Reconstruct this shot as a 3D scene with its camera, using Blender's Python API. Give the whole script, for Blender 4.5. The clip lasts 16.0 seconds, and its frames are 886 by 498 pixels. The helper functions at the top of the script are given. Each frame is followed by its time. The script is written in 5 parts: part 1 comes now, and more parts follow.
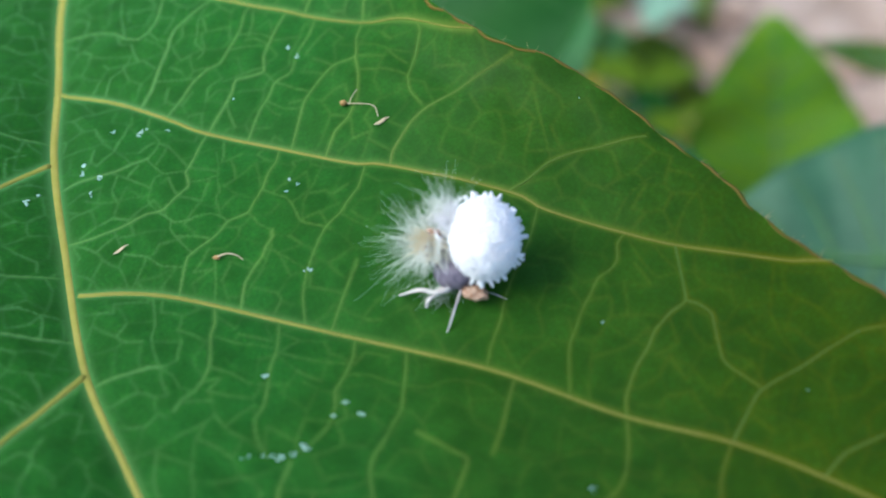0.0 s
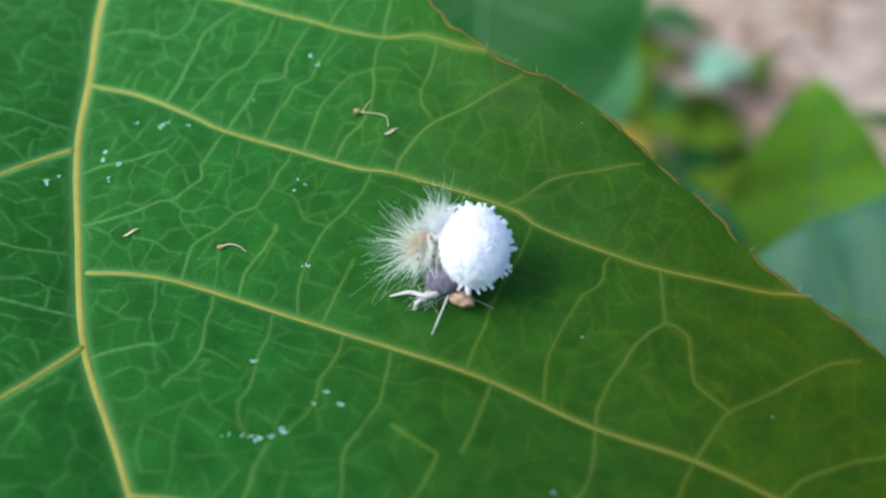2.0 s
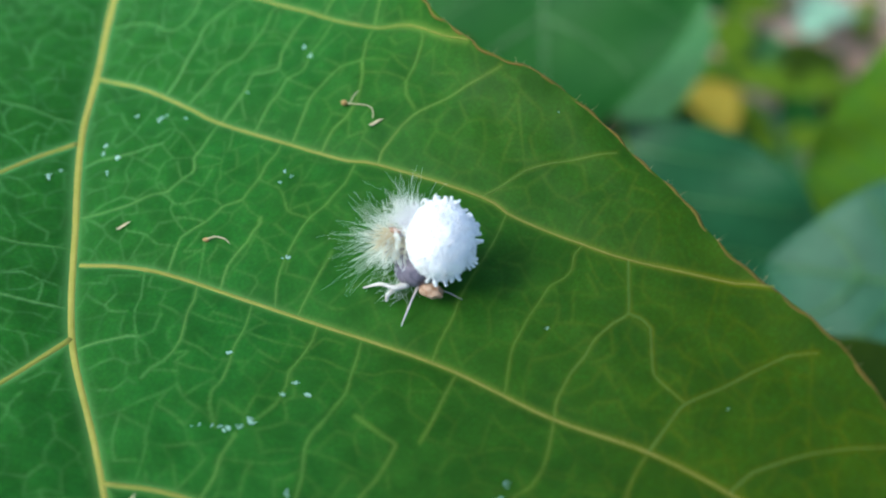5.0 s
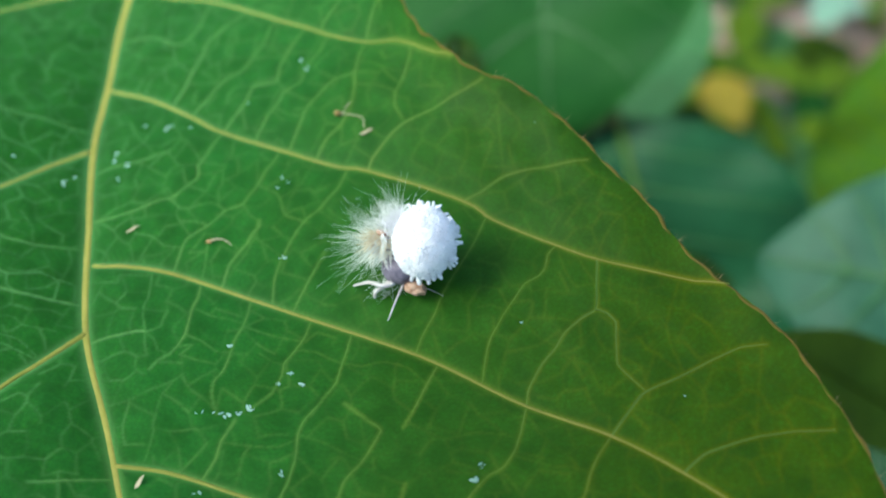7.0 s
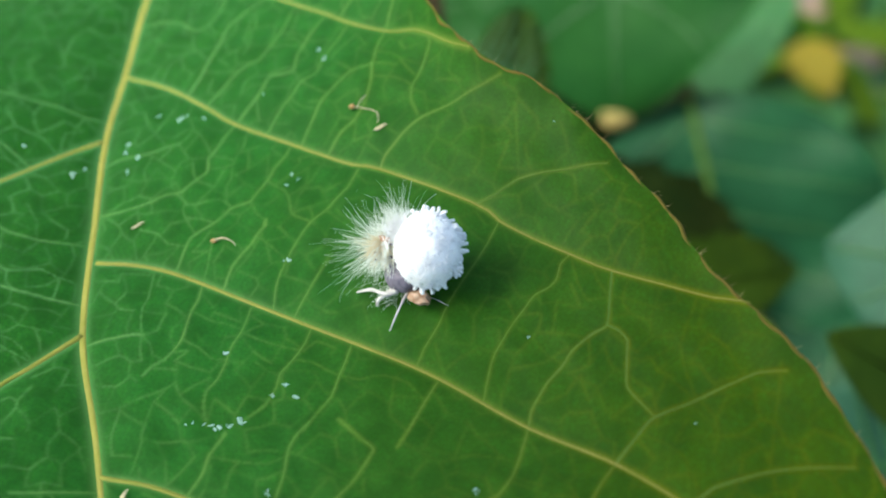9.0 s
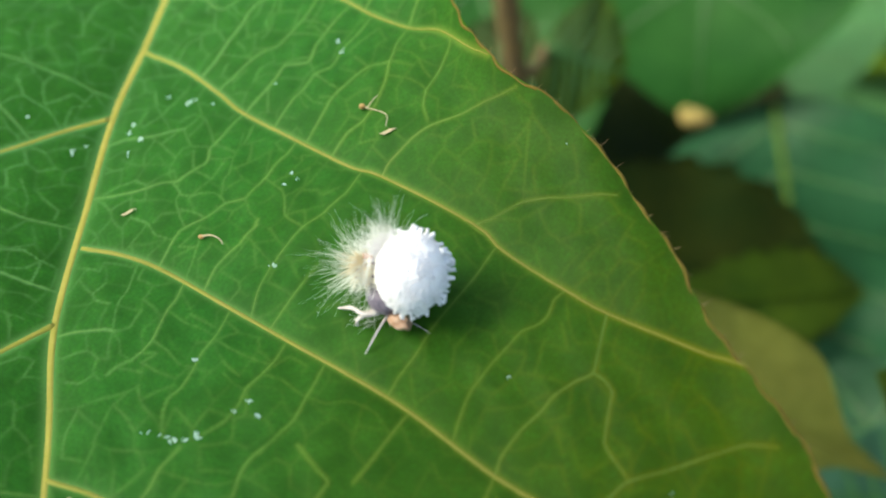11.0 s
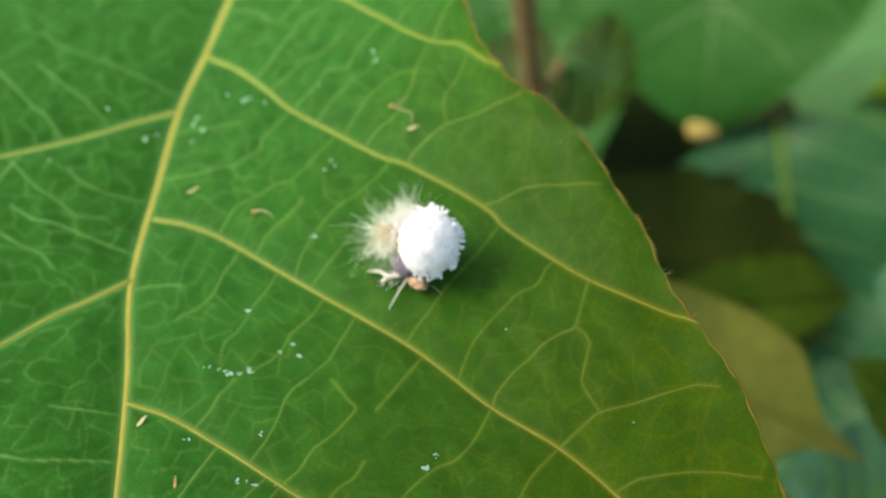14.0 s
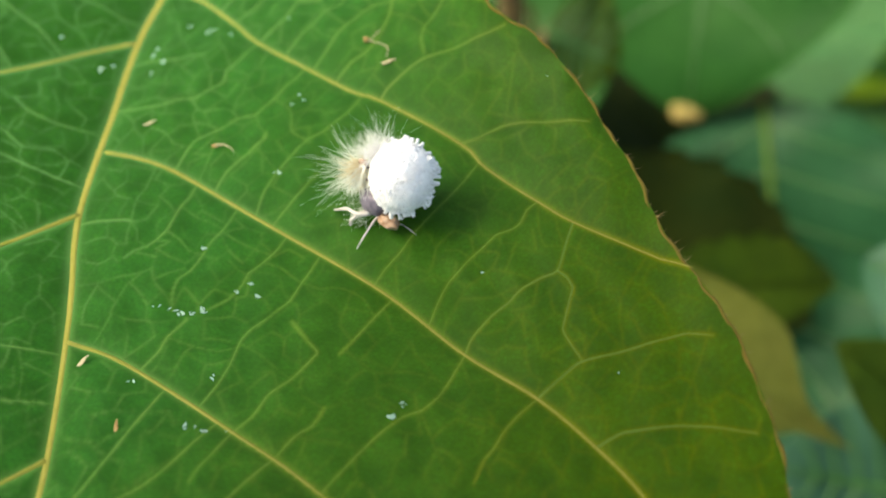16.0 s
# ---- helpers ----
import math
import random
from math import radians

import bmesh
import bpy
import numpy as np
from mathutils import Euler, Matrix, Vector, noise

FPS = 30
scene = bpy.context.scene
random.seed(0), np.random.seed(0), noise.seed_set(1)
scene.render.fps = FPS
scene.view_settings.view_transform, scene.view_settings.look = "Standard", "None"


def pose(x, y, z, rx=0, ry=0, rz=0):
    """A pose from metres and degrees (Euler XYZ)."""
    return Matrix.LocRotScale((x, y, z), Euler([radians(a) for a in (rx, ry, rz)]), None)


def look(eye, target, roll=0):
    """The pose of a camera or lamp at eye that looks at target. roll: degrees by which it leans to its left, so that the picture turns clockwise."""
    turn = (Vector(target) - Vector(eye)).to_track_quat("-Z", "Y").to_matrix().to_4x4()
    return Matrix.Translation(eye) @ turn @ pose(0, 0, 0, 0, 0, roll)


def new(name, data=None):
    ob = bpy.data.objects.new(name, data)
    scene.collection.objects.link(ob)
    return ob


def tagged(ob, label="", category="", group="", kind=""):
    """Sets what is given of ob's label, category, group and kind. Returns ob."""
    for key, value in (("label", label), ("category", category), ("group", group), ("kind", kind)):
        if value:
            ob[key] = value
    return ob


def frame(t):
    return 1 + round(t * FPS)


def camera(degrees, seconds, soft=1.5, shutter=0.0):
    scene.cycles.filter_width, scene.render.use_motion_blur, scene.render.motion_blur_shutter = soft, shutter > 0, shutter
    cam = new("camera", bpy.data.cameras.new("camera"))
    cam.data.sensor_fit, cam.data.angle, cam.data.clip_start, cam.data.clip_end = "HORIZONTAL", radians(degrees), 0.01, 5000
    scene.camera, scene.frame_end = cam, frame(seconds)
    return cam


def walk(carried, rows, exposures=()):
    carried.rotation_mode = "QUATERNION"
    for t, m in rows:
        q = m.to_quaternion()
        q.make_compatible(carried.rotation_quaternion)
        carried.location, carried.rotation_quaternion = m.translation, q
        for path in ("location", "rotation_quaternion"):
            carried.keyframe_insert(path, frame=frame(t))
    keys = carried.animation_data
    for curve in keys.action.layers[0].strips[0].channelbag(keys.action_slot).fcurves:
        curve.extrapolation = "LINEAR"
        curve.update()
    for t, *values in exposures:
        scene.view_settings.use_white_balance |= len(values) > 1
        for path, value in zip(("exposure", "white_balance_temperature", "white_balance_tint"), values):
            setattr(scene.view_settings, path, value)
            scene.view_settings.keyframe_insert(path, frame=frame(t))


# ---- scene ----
cam = camera(38.2, 16.0, soft=2.1)
ROWS = [
    (0.0, -0.00000, -0.00000, 1.35000, 40.00, -0.00, -0.00),
    (0.5, 0.00281, -0.00140, 1.35159, 41.21, -2.39, 2.29),
    (1.0, 0.00542, -0.00420, 1.35390, 41.10, -2.10, 3.29),
    (1.5, 0.00431, -0.00413, 1.35303, 41.65, -2.30, 4.24),
    (2.0, 0.00341, -0.00382, 1.35092, 41.80, -1.74, 4.75),
    (2.5, 0.00723, -0.00110, 1.35342, 41.95, 0.78, 6.46),
    (3.0, 0.00980, -0.00038, 1.35599, 40.77, 2.03, 6.98),
    (3.5, 0.01053, -0.00261, 1.35496, 40.28, 2.22, 7.48),
    (4.0, 0.01250, -0.00212, 1.35915, 40.15, 2.45, 7.54),
    (4.2, 0.01316, -0.00348, 1.35737, 39.99, 2.37, 7.54),
    (6.3, 0.01164, 0.00095, 1.35279, 39.68, 2.17, 7.09),
    (6.5, 0.01333, -0.00045, 1.35505, 39.52, 2.37, 7.29),
    (7.0, 0.01584, -0.00612, 1.36003, 39.53, 2.82, 7.56),
    (7.5, 0.01717, -0.00868, 1.36231, 40.23, 2.40, 7.98),
    (8.0, 0.01708, -0.00817, 1.36086, 38.85, 3.08, 8.39),
    (8.5, 0.01672, -0.00394, 1.36247, 39.11, 5.06, 10.76),
    (8.7, 0.01884, -0.00180, 1.35985, 38.65, 5.12, 10.54),
    (10.8, 0.02462, 0.00775, 1.35478, 36.95, 5.29, 16.95),
    (11.0, 0.02589, 0.00899, 1.35516, 36.97, 5.32, 17.45),
    (11.5, 0.02551, 0.00904, 1.35477, 36.52, 5.33, 18.68),
    (12.0, 0.02812, 0.00527, 1.35858, 36.70, 5.17, 19.03),
    (12.5, 0.02805, -0.00003, 1.36255, 37.26, 5.31, 19.34),
    (13.0, 0.03126, -0.00429, 1.36466, 37.42, 5.25, 19.27),
    (13.5, 0.03204, -0.00469, 1.36885, 37.78, 5.15, 19.53),
    (14.0, 0.03200, -0.00337, 1.36797, 37.70, 5.18, 19.31),
    (14.5, 0.03197, -0.00087, 1.36545, 37.58, 4.60, 19.37),
    (15.0, 0.03177, -0.00051, 1.36212, 37.40, 4.10, 19.24),
    (15.5, 0.03099, -0.00131, 1.35944, 37.24, 3.73, 19.44),
    (16.0, 0.03110, -0.00252, 1.35877, 37.72, 3.38, 19.85),
]
cam.data.dof.use_dof = True
cam.data.dof.focus_distance = 0.094
cam.data.dof.aperture_fstop = 26.0
walk(cam, [(t, pose(*place)) for t, *place in ROWS], [(0, 1.06, 5900, 8), (3.5, 1.10, 5950, 4), (8.5, 1.28, 6400, 0), (11, 1.38, 7350, 4), (16, 1.42, 8200, 5)])

# ---- light: open shade under a bright, hazy sky ----
world = bpy.data.worlds.new("sky")
scene.world = world
world.use_nodes = True
wn, wl = world.node_tree.nodes, world.node_tree.links
sky = wn.new("ShaderNodeTexSky")
sky.sky_type, sky.sun_disc = "NISHITA", False
sky.sun_elevation, sky.sun_rotation = radians(56), radians(-105)
sky.air_density, sky.dust_density, sky.ozone_density = 1.0, 3.0, 1.0
wn["Background"].inputs["Strength"].default_value = 0.145
wl.new(sky.outputs["Color"], wn["Background"].inputs["Color"])

lamp = bpy.data.lights.new("sun", "SUN")
lamp.energy, lamp.angle, lamp.color = 3.8, radians(48), (1.0, 0.97, 0.9)
sun = new("sun", lamp)
sun.matrix_world = look((-1.06, -0.28, 2.90), (0, 0, 1.28))


# ---- materials ----
def material(name):
    m = bpy.data.materials.new(name)
    m.use_nodes = True
    return m, m.node_tree.nodes, m.node_tree.links, m.node_tree.nodes["Principled BSDF"]


def coords(n, l, scale=1.0, kind="Object"):
    tc, mp = n.new("ShaderNodeTexCoord"), n.new("ShaderNodeMapping")
    mp.inputs["Scale"].default_value = (scale, scale, scale)
    l.new(tc.outputs[kind], mp.inputs["Vector"])
    return mp.outputs["Vector"]


def ramp(n, l, value, stops):
    r = n.new("ShaderNodeValToRGB")
    e = r.color_ramp.elements
    e[0].position, e[0].color = stops[0][0], (*stops[0][1], 1)
    e[1].position, e[1].color = stops[-1][0], (*stops[-1][1], 1)
    for p, c in stops[1:-1]:
        e.new(p).color = (*c, 1)
    l.new(value, r.inputs["Fac"])
    return r.outputs["Color"]


def noise_tex(n, l, vec, scale, detail=4.0, rough=0.55):
    t = n.new("ShaderNodeTexNoise")
    t.inputs["Scale"].default_value, t.inputs["Detail"].default_value, t.inputs["Roughness"].default_value = scale, detail, rough
    l.new(vec, t.inputs["Vector"])
    return t.outputs["Fac"]


def edges_tex(n, l, vec, scale, randomness=1.0):
    t = n.new("ShaderNodeTexVoronoi")
    t.feature = "DISTANCE_TO_EDGE"
    t.inputs["Scale"].default_value, t.inputs["Randomness"].default_value = scale, randomness
    l.new(vec, t.inputs["Vector"])
    return t.outputs["Distance"]


def mix(n, l, fac, a, b, how="MIX"):
    m = n.new("ShaderNodeMix")
    m.data_type, m.blend_type = "RGBA", how
    for sock, v in ((m.inputs["Factor"], fac), (m.inputs["A"], a), (m.inputs["B"], b)):
        if hasattr(v, "is_linked"):
            l.new(v, sock)
        else:
            sock.default_value = v if isinstance(v, (int, float)) else (*v, 1)
    return m.outputs["Result"]


def bump(n, l, height, strength, distance, normal=None):
    b = n.new("ShaderNodeBump")
    b.inputs["Strength"].default_value, b.inputs["Distance"].default_value = strength, distance
    l.new(height, b.inputs["Height"])
    if normal:
        l.new(normal, b.inputs["Normal"])
    return b.outputs["Normal"]


def remap(n, l, value, a, b, c, d):
    m = n.new("ShaderNodeMapRange")
    for k, v in zip(("From Min", "From Max", "To Min", "To Max"), (a, b, c, d)):
        m.inputs[k].default_value = v
    l.new(value, m.inputs["Value"])
    return m.outputs["Result"]


def translucent(m, n, l, p, colour, share):
    """Lets a share of the light through a leaf, in the colour given."""
    tr, ms = n.new("ShaderNodeBsdfTranslucent"), n.new("ShaderNodeMixShader")
    if hasattr(colour, "is_linked"):
        l.new(colour, tr.inputs["Color"])
    else:
        tr.inputs["Color"].default_value = (*colour, 1)
    ms.inputs["Fac"].default_value = share
    l.new(p.outputs["BSDF"], ms.inputs[1])
    l.new(tr.outputs["BSDF"], ms.inputs[2])
    l.new(ms.outputs["Shader"], n["Material Output"].inputs["Surface"])


def blade_material(name, deep, fresh, through_colour, rough=0.42, share=0.3, net=1.0, gloss=0.06, sides=None):
    """Leaf blade: blotched green, a net of fine veins in colour and relief, a waxy gloss."""
    m, n, l, p = material(name)
    v = coords(n, l, 1000.0)
    warp = n.new("ShaderNodeTexNoise")
    warp.inputs["Scale"].default_value, warp.inputs["Detail"].default_value = 0.5, 2.0
    l.new(v, warp.inputs["Vector"])
    shift = n.new("ShaderNodeVectorMath")
    shift.operation = "MULTIPLY_ADD"
    shift.inputs[1].default_value = (0.6, 0.6, 0.0)
    l.new(warp.outputs["Color"], shift.inputs[0])
    l.new(v, shift.inputs[2])
    v2 = shift.outputs["Vector"]
    blotch = noise_tex(n, l, v, 0.07, 3.0)
    grain = noise_tex(n, l, v, 1.6, 5.0, 0.65)
    base = ramp(n, l, blotch, [(0.3, deep), (0.7, fresh)])
    base = mix(n, l, remap(n, l, grain, 0.35, 0.7, 0.0, 0.3), base, [c * 0.6 for c in deep])
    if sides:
        # light painted in: bluish sheen mid-blade, dimmer yellowed outer side, shaded far left
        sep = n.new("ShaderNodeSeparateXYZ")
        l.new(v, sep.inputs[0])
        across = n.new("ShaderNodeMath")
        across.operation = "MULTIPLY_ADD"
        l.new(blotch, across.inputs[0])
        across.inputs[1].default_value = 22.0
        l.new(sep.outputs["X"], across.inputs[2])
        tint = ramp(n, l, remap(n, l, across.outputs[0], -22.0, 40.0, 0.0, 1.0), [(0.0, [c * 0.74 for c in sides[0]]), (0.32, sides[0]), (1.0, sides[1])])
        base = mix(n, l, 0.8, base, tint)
    speck = noise_tex(n, l, v, 3.4, 4.0, 0.75)
    base = mix(n, l, remap(n, l, speck, 0.5, 0.72, 0.0, 0.4), base, [min(1.0, c * 1.9) for c in fresh])
    base = mix(n, l, remap(n, l, speck, 0.5, 0.28, 0.0, 0.45), base, [c * 0.4 for c in deep])
    cells = noise_tex(n, l, v, 0.42, 3.0, 0.6)
    base = mix(n, l, remap(n, l, cells, 0.38, 0.66, 0.0, 0.45), base, [c * 0.55 for c in deep])
    net_a = remap(n, l, edges_tex(n, l, v2, 0.62), 0.0, 0.085, 1.0, 0.0)
    net_b = remap(n, l, edges_tex(n, l, v2, 1.9), 0.0, 0.11, 1.0, 0.0)
    vein = [min(1.0, c * 1.5 + a) for c, a in zip(fresh, (0.03, 0.06, 0.012))]
    patch = remap(n, l, noise_tex(n, l, v, 0.22, 2.0), 0.35, 0.65, 0.02, 0.08 * net)
    wa = n.new("ShaderNodeMath")
    wa.operation = "MULTIPLY"
    l.new(net_a, wa.inputs[0])
    l.new(patch, wa.inputs[1])
    base = mix(n, l, wa.outputs[0], base, vein)
    wb = n.new("ShaderNodeMath")
    wb.operation = "MULTIPLY"
    l.new(net_b, wb.inputs[0])
    wb.inputs[1].default_value = 0.05 * net
    base = mix(n, l, wb.outputs[0], base, vein)
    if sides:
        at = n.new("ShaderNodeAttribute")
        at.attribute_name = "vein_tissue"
        # vein colour follows the same painted light: bluish inside, yellow outside
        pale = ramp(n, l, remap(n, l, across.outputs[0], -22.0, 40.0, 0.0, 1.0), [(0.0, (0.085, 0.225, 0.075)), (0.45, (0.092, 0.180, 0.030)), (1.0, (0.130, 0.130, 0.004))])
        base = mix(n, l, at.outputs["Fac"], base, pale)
    l.new(base, p.inputs["Base Color"])
    l.new(remap(n, l, grain, 0.3, 0.7, rough - 0.06, rough + 0.1), p.inputs["Roughness"])
    p.inputs["Specular IOR Level"].default_value = gloss
    nb = bump(n, l, net_a, 0.12, 0.00005)
    nb = bump(n, l, net_b, 0.08, 0.00003, nb)
    nb = bump(n, l, grain, 0.35, 0.00005, nb)
    if sides:
        groove = n.new("ShaderNodeMath")
        groove.operation = "MULTIPLY"
        l.new(at.outputs["Fac"], groove.inputs[0])
        groove.inputs[1].default_value = -1.0
        nb = bump(n, l, groove.outputs[0], 0.3, 0.00006, nb)
    l.new(nb, p.inputs["Normal"])
    translucent(m, n, l, p, through_colour, share)
    return m


def plain_material(name, a, b, scale, rough=0.6, relief=0.3, depth=0.0001, spec=0.4, through_colour=None, share=0.0):
    """Two tones in a fine grain, with relief; scale in features per millimetre."""
    m, n, l, p = material(name)
    v = coords(n, l, 1000.0)
    g = noise_tex(n, l, v, scale, 5.0, 0.6)
    big = noise_tex(n, l, v, scale * 0.17, 3.0)
    c = mix(n, l, remap(n, l, g, 0.3, 0.7, 0.0, 1.0), a, b)
    c = mix(n, l, remap(n, l, big, 0.35, 0.7, 0.0, 0.35), c, [k * 0.6 for k in a])
    l.new(c, p.inputs["Base Color"])
    p.inputs["Roughness"].default_value, p.inputs["Specular IOR Level"].default_value = rough, spec
    l.new(bump(n, l, g, relief, depth), p.inputs["Normal"])
    if through_colour:
        translucent(m, n, l, p, through_colour, share)
    return m


# last pair: sheen-tinted inner and dimmed yellow outer colour, light put into the blade
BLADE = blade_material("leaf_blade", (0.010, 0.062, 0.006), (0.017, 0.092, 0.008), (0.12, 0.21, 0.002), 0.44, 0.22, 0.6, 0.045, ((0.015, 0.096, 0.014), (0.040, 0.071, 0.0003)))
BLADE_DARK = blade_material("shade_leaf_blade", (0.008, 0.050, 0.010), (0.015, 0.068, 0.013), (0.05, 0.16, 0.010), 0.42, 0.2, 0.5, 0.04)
BLADE_PALE = blade_material("bluish_leaf_blade", (0.022, 0.074, 0.044), (0.038, 0.100, 0.058), (0.08, 0.20, 0.05), 0.33, 0.2, 0.5)
BLADE_BRIGHT = blade_material("pale_leaf_blade", (0.040, 0.130, 0.048), (0.065, 0.165, 0.062), (0.10, 0.24, 0.05), 0.45, 0.25, 0.5, 0.05)
BLADE_TEAL = blade_material("teal_leaf_blade", (0.008, 0.044, 0.018), (0.013, 0.064, 0.025), (0.03, 0.12, 0.02), 0.36, 0.15, 0.5)
BLADE_YELLOW = blade_material("yellow_green_leaf_blade", (0.062, 0.140, 0.010), (0.110, 0.180, 0.014), (0.20, 0.28, 0.01), 0.5, 0.3, 0.5)
BLADE_OLIVE = blade_material("olive_leaf_blade", (0.140, 0.175, 0.030), (0.200, 0.210, 0.042), (0.25, 0.28, 0.03), 0.55, 0.3, 0.4)
BLADE_MOSS = blade_material("moss_green_leaf_blade", (0.019, 0.050, 0.004), (0.036, 0.064, 0.005), (0.08, 0.12, 0.005), 0.5, 0.25, 0.5)
BLADE_GRASS = blade_material("mid_green_leaf_blade", (0.040, 0.130, 0.010), (0.095, 0.170, 0.008), (0.16, 0.30, 0.01), 0.5, 0.3, 0.5)
BLADE_GOLD = blade_material("golden_leaf_blade", (0.26, 0.21, 0.03), (0.33, 0.27, 0.045), (0.35, 0.32, 0.03), 0.55, 0.3, 0.4)
BLADE_MINT = blade_material("mint_leaf_blade", (0.22, 0.38, 0.29), (0.29, 0.46, 0.36), (0.2, 0.4, 0.25), 0.45, 0.2, 0.5)
# browning leaf taken almost to black: the shrub's deep shade is in this colour
BLADE_DRY_SHADED = blade_material("shaded_browning_leaf_blade", (0.003, 0.014, 0.002), (0.018, 0.026, 0.003), (0.04, 0.05, 0.003), 0.6, 0.2, 0.6)
VEIN = plain_material("vein", (0.150, 0.175, 0.026), (0.200, 0.195, 0.042), 0.8, 0.5, 0.3, 0.00005, 0.08, (0.5, 0.5, 0.1), 0.15)
VEIN_MAIN = plain_material("midrib", (0.20, 0.205, 0.034), (0.26, 0.245, 0.06), 1.2, 0.5, 0.3, 0.00005, 0.08, (0.5, 0.5, 0.1), 0.15)
VEIN_FINE = plain_material("fine_vein", (0.050, 0.122, 0.020), (0.080, 0.128, 0.028), 0.25, 0.45, 0.2, 0.00003, 0.03, (0.3, 0.45, 0.06), 0.25)
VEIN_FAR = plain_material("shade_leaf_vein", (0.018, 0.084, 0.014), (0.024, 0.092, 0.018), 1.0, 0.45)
MARGIN = plain_material("leaf_margin", (0.125, 0.085, 0.012), (0.080, 0.075, 0.010), 0.35, 0.6, 0.4, 0.0001, 0.1)
STALK = plain_material("leaf_stalk", (0.30, 0.24, 0.09), (0.22, 0.13, 0.06), 0.8, 0.6)
BARK = plain_material("bark", (0.095, 0.072, 0.020), (0.045, 0.034, 0.012), 0.5, 0.85, 0.8, 0.0006)
WAX = plain_material("wax_wool", (0.95, 0.95, 0.96), (0.92, 0.92, 0.94), 5.0, 0.9, 0.5, 0.00008, 0.0)
WAX_TUFT = plain_material("wax_tuft", (0.95, 0.95, 0.96), (0.92, 0.92, 0.94), 5.0, 0.9, 0.3, 0.00005, 0.0, (0.92, 0.94, 0.96), 0.2)
HAIR = plain_material("wax_hair", (0.93, 0.94, 0.88), (0.84, 0.90, 0.82), 1.5, 0.6, 0.1, 0.00002, 0.3, (0.92, 0.96, 0.9), 0.4)
HAIR_CREAM = plain_material("cream_hair", (0.78, 0.68, 0.45), (0.86, 0.80, 0.62), 1.5, 0.6, 0.1, 0.00002, 0.3, (0.85, 0.75, 0.5), 0.3)
SKIN = plain_material("grey_violet_skin", (0.06, 0.05, 0.075), (0.24, 0.21, 0.27), 1.3, 0.55, 0.4, 0.00008)
SKIN_DARK = plain_material("dark_skin", (0.05, 0.03, 0.04), (0.10, 0.07, 0.08), 2.5, 0.5, 0.3, 0.00005)
TAN = plain_material("tan_head", (0.28, 0.14, 0.07), (0.52, 0.38, 0.28), 2.6, 0.5, 0.3, 0.00006)
WAX.node_tree.nodes["Principled BSDF"].inputs["Subsurface Weight"].default_value = 0.8
WAX.node_tree.nodes["Principled BSDF"].inputs["Subsurface Radius"].default_value = (1.0, 1.0, 1.0)
WAX.node_tree.nodes["Principled BSDF"].inputs["Subsurface Scale"].default_value = 0.0022
LEG = plain_material("pale_leg", (0.52, 0.48, 0.46), (0.68, 0.66, 0.62), 2.0, 0.55, 0.3, 0.00004, 0.4, (0.6, 0.55, 0.5), 0.2)
STRAW = plain_material("straw", (0.30, 0.26, 0.14), (0.42, 0.37, 0.22), 1.6, 0.7, 0.4, 0.0001)
RUST = plain_material("rust_brown", (0.20, 0.11, 0.03), (0.34, 0.22, 0.07), 1.4, 0.6, 0.4, 0.0001)
FLAKE = plain_material("white_flake", (0.28, 0.44, 0.36), (0.15, 0.29, 0.22), 2.0, 0.6, 0.4, 0.0001, 0.4, (0.7, 0.8, 0.75), 0.3)
LITTER = plain_material("dry_litter", (0.42, 0.30, 0.23), (0.26, 0.17, 0.12), 0.03, 0.8)


def soil_material():
    m, n, l, p = material("soil")
    v = coords(n, l, 1.0)
    big, mid, fine = noise_tex(n, l, v, 3.0, 4.0), noise_tex(n, l, v, 16.0, 5.0, 0.6), noise_tex(n, l, v, 110.0, 4.0, 0.7)
    c = ramp(n, l, mid, [(0.3, (0.10, 0.072, 0.052)), (0.5, (0.19, 0.148, 0.12)), (0.72, (0.28, 0.232, 0.20))])
    c = mix(n, l, remap(n, l, big, 0.4, 0.7, 0.0, 0.55), c, (0.22, 0.15, 0.11))
    c = mix(n, l, remap(n, l, fine, 0.45, 0.75, 0.0, 0.5), c, (0.15, 0.10, 0.08))
    l.new(c, p.inputs["Base Color"])
    p.inputs["Roughness"].default_value = 0.95
    l.new(bump(n, l, fine, 0.6, 0.01, bump(n, l, mid, 0.7, 0.03)), p.inputs["Normal"])
    return m


WITHERED = plain_material("withered_tip", (0.22, 0.18, 0.06), (0.15, 0.12, 0.04), 0.5, 0.8, 0.5, 0.0003, 0.1)
SOIL = soil_material()
MM = 0.001


# ---- building helpers ----
def part(name, bm, mat, parent, label="", smooth=True):
    """Links a bmesh as one mesh object under a thing or part."""
    me = bpy.data.meshes.new(name)
    for f in bm.faces:
        f.smooth = smooth
    bm.to_mesh(me)
    bm.free()
    me.materials.append(mat)
    ob = new(name, me)
    ob.parent = parent
    return tagged(ob, label)


def thing(name, where, label, category, group="", kind=""):
    ob = new(name)
    ob.location = where
    ob.empty_display_size = 0.005
    return tagged(ob, label, category, group, kind)


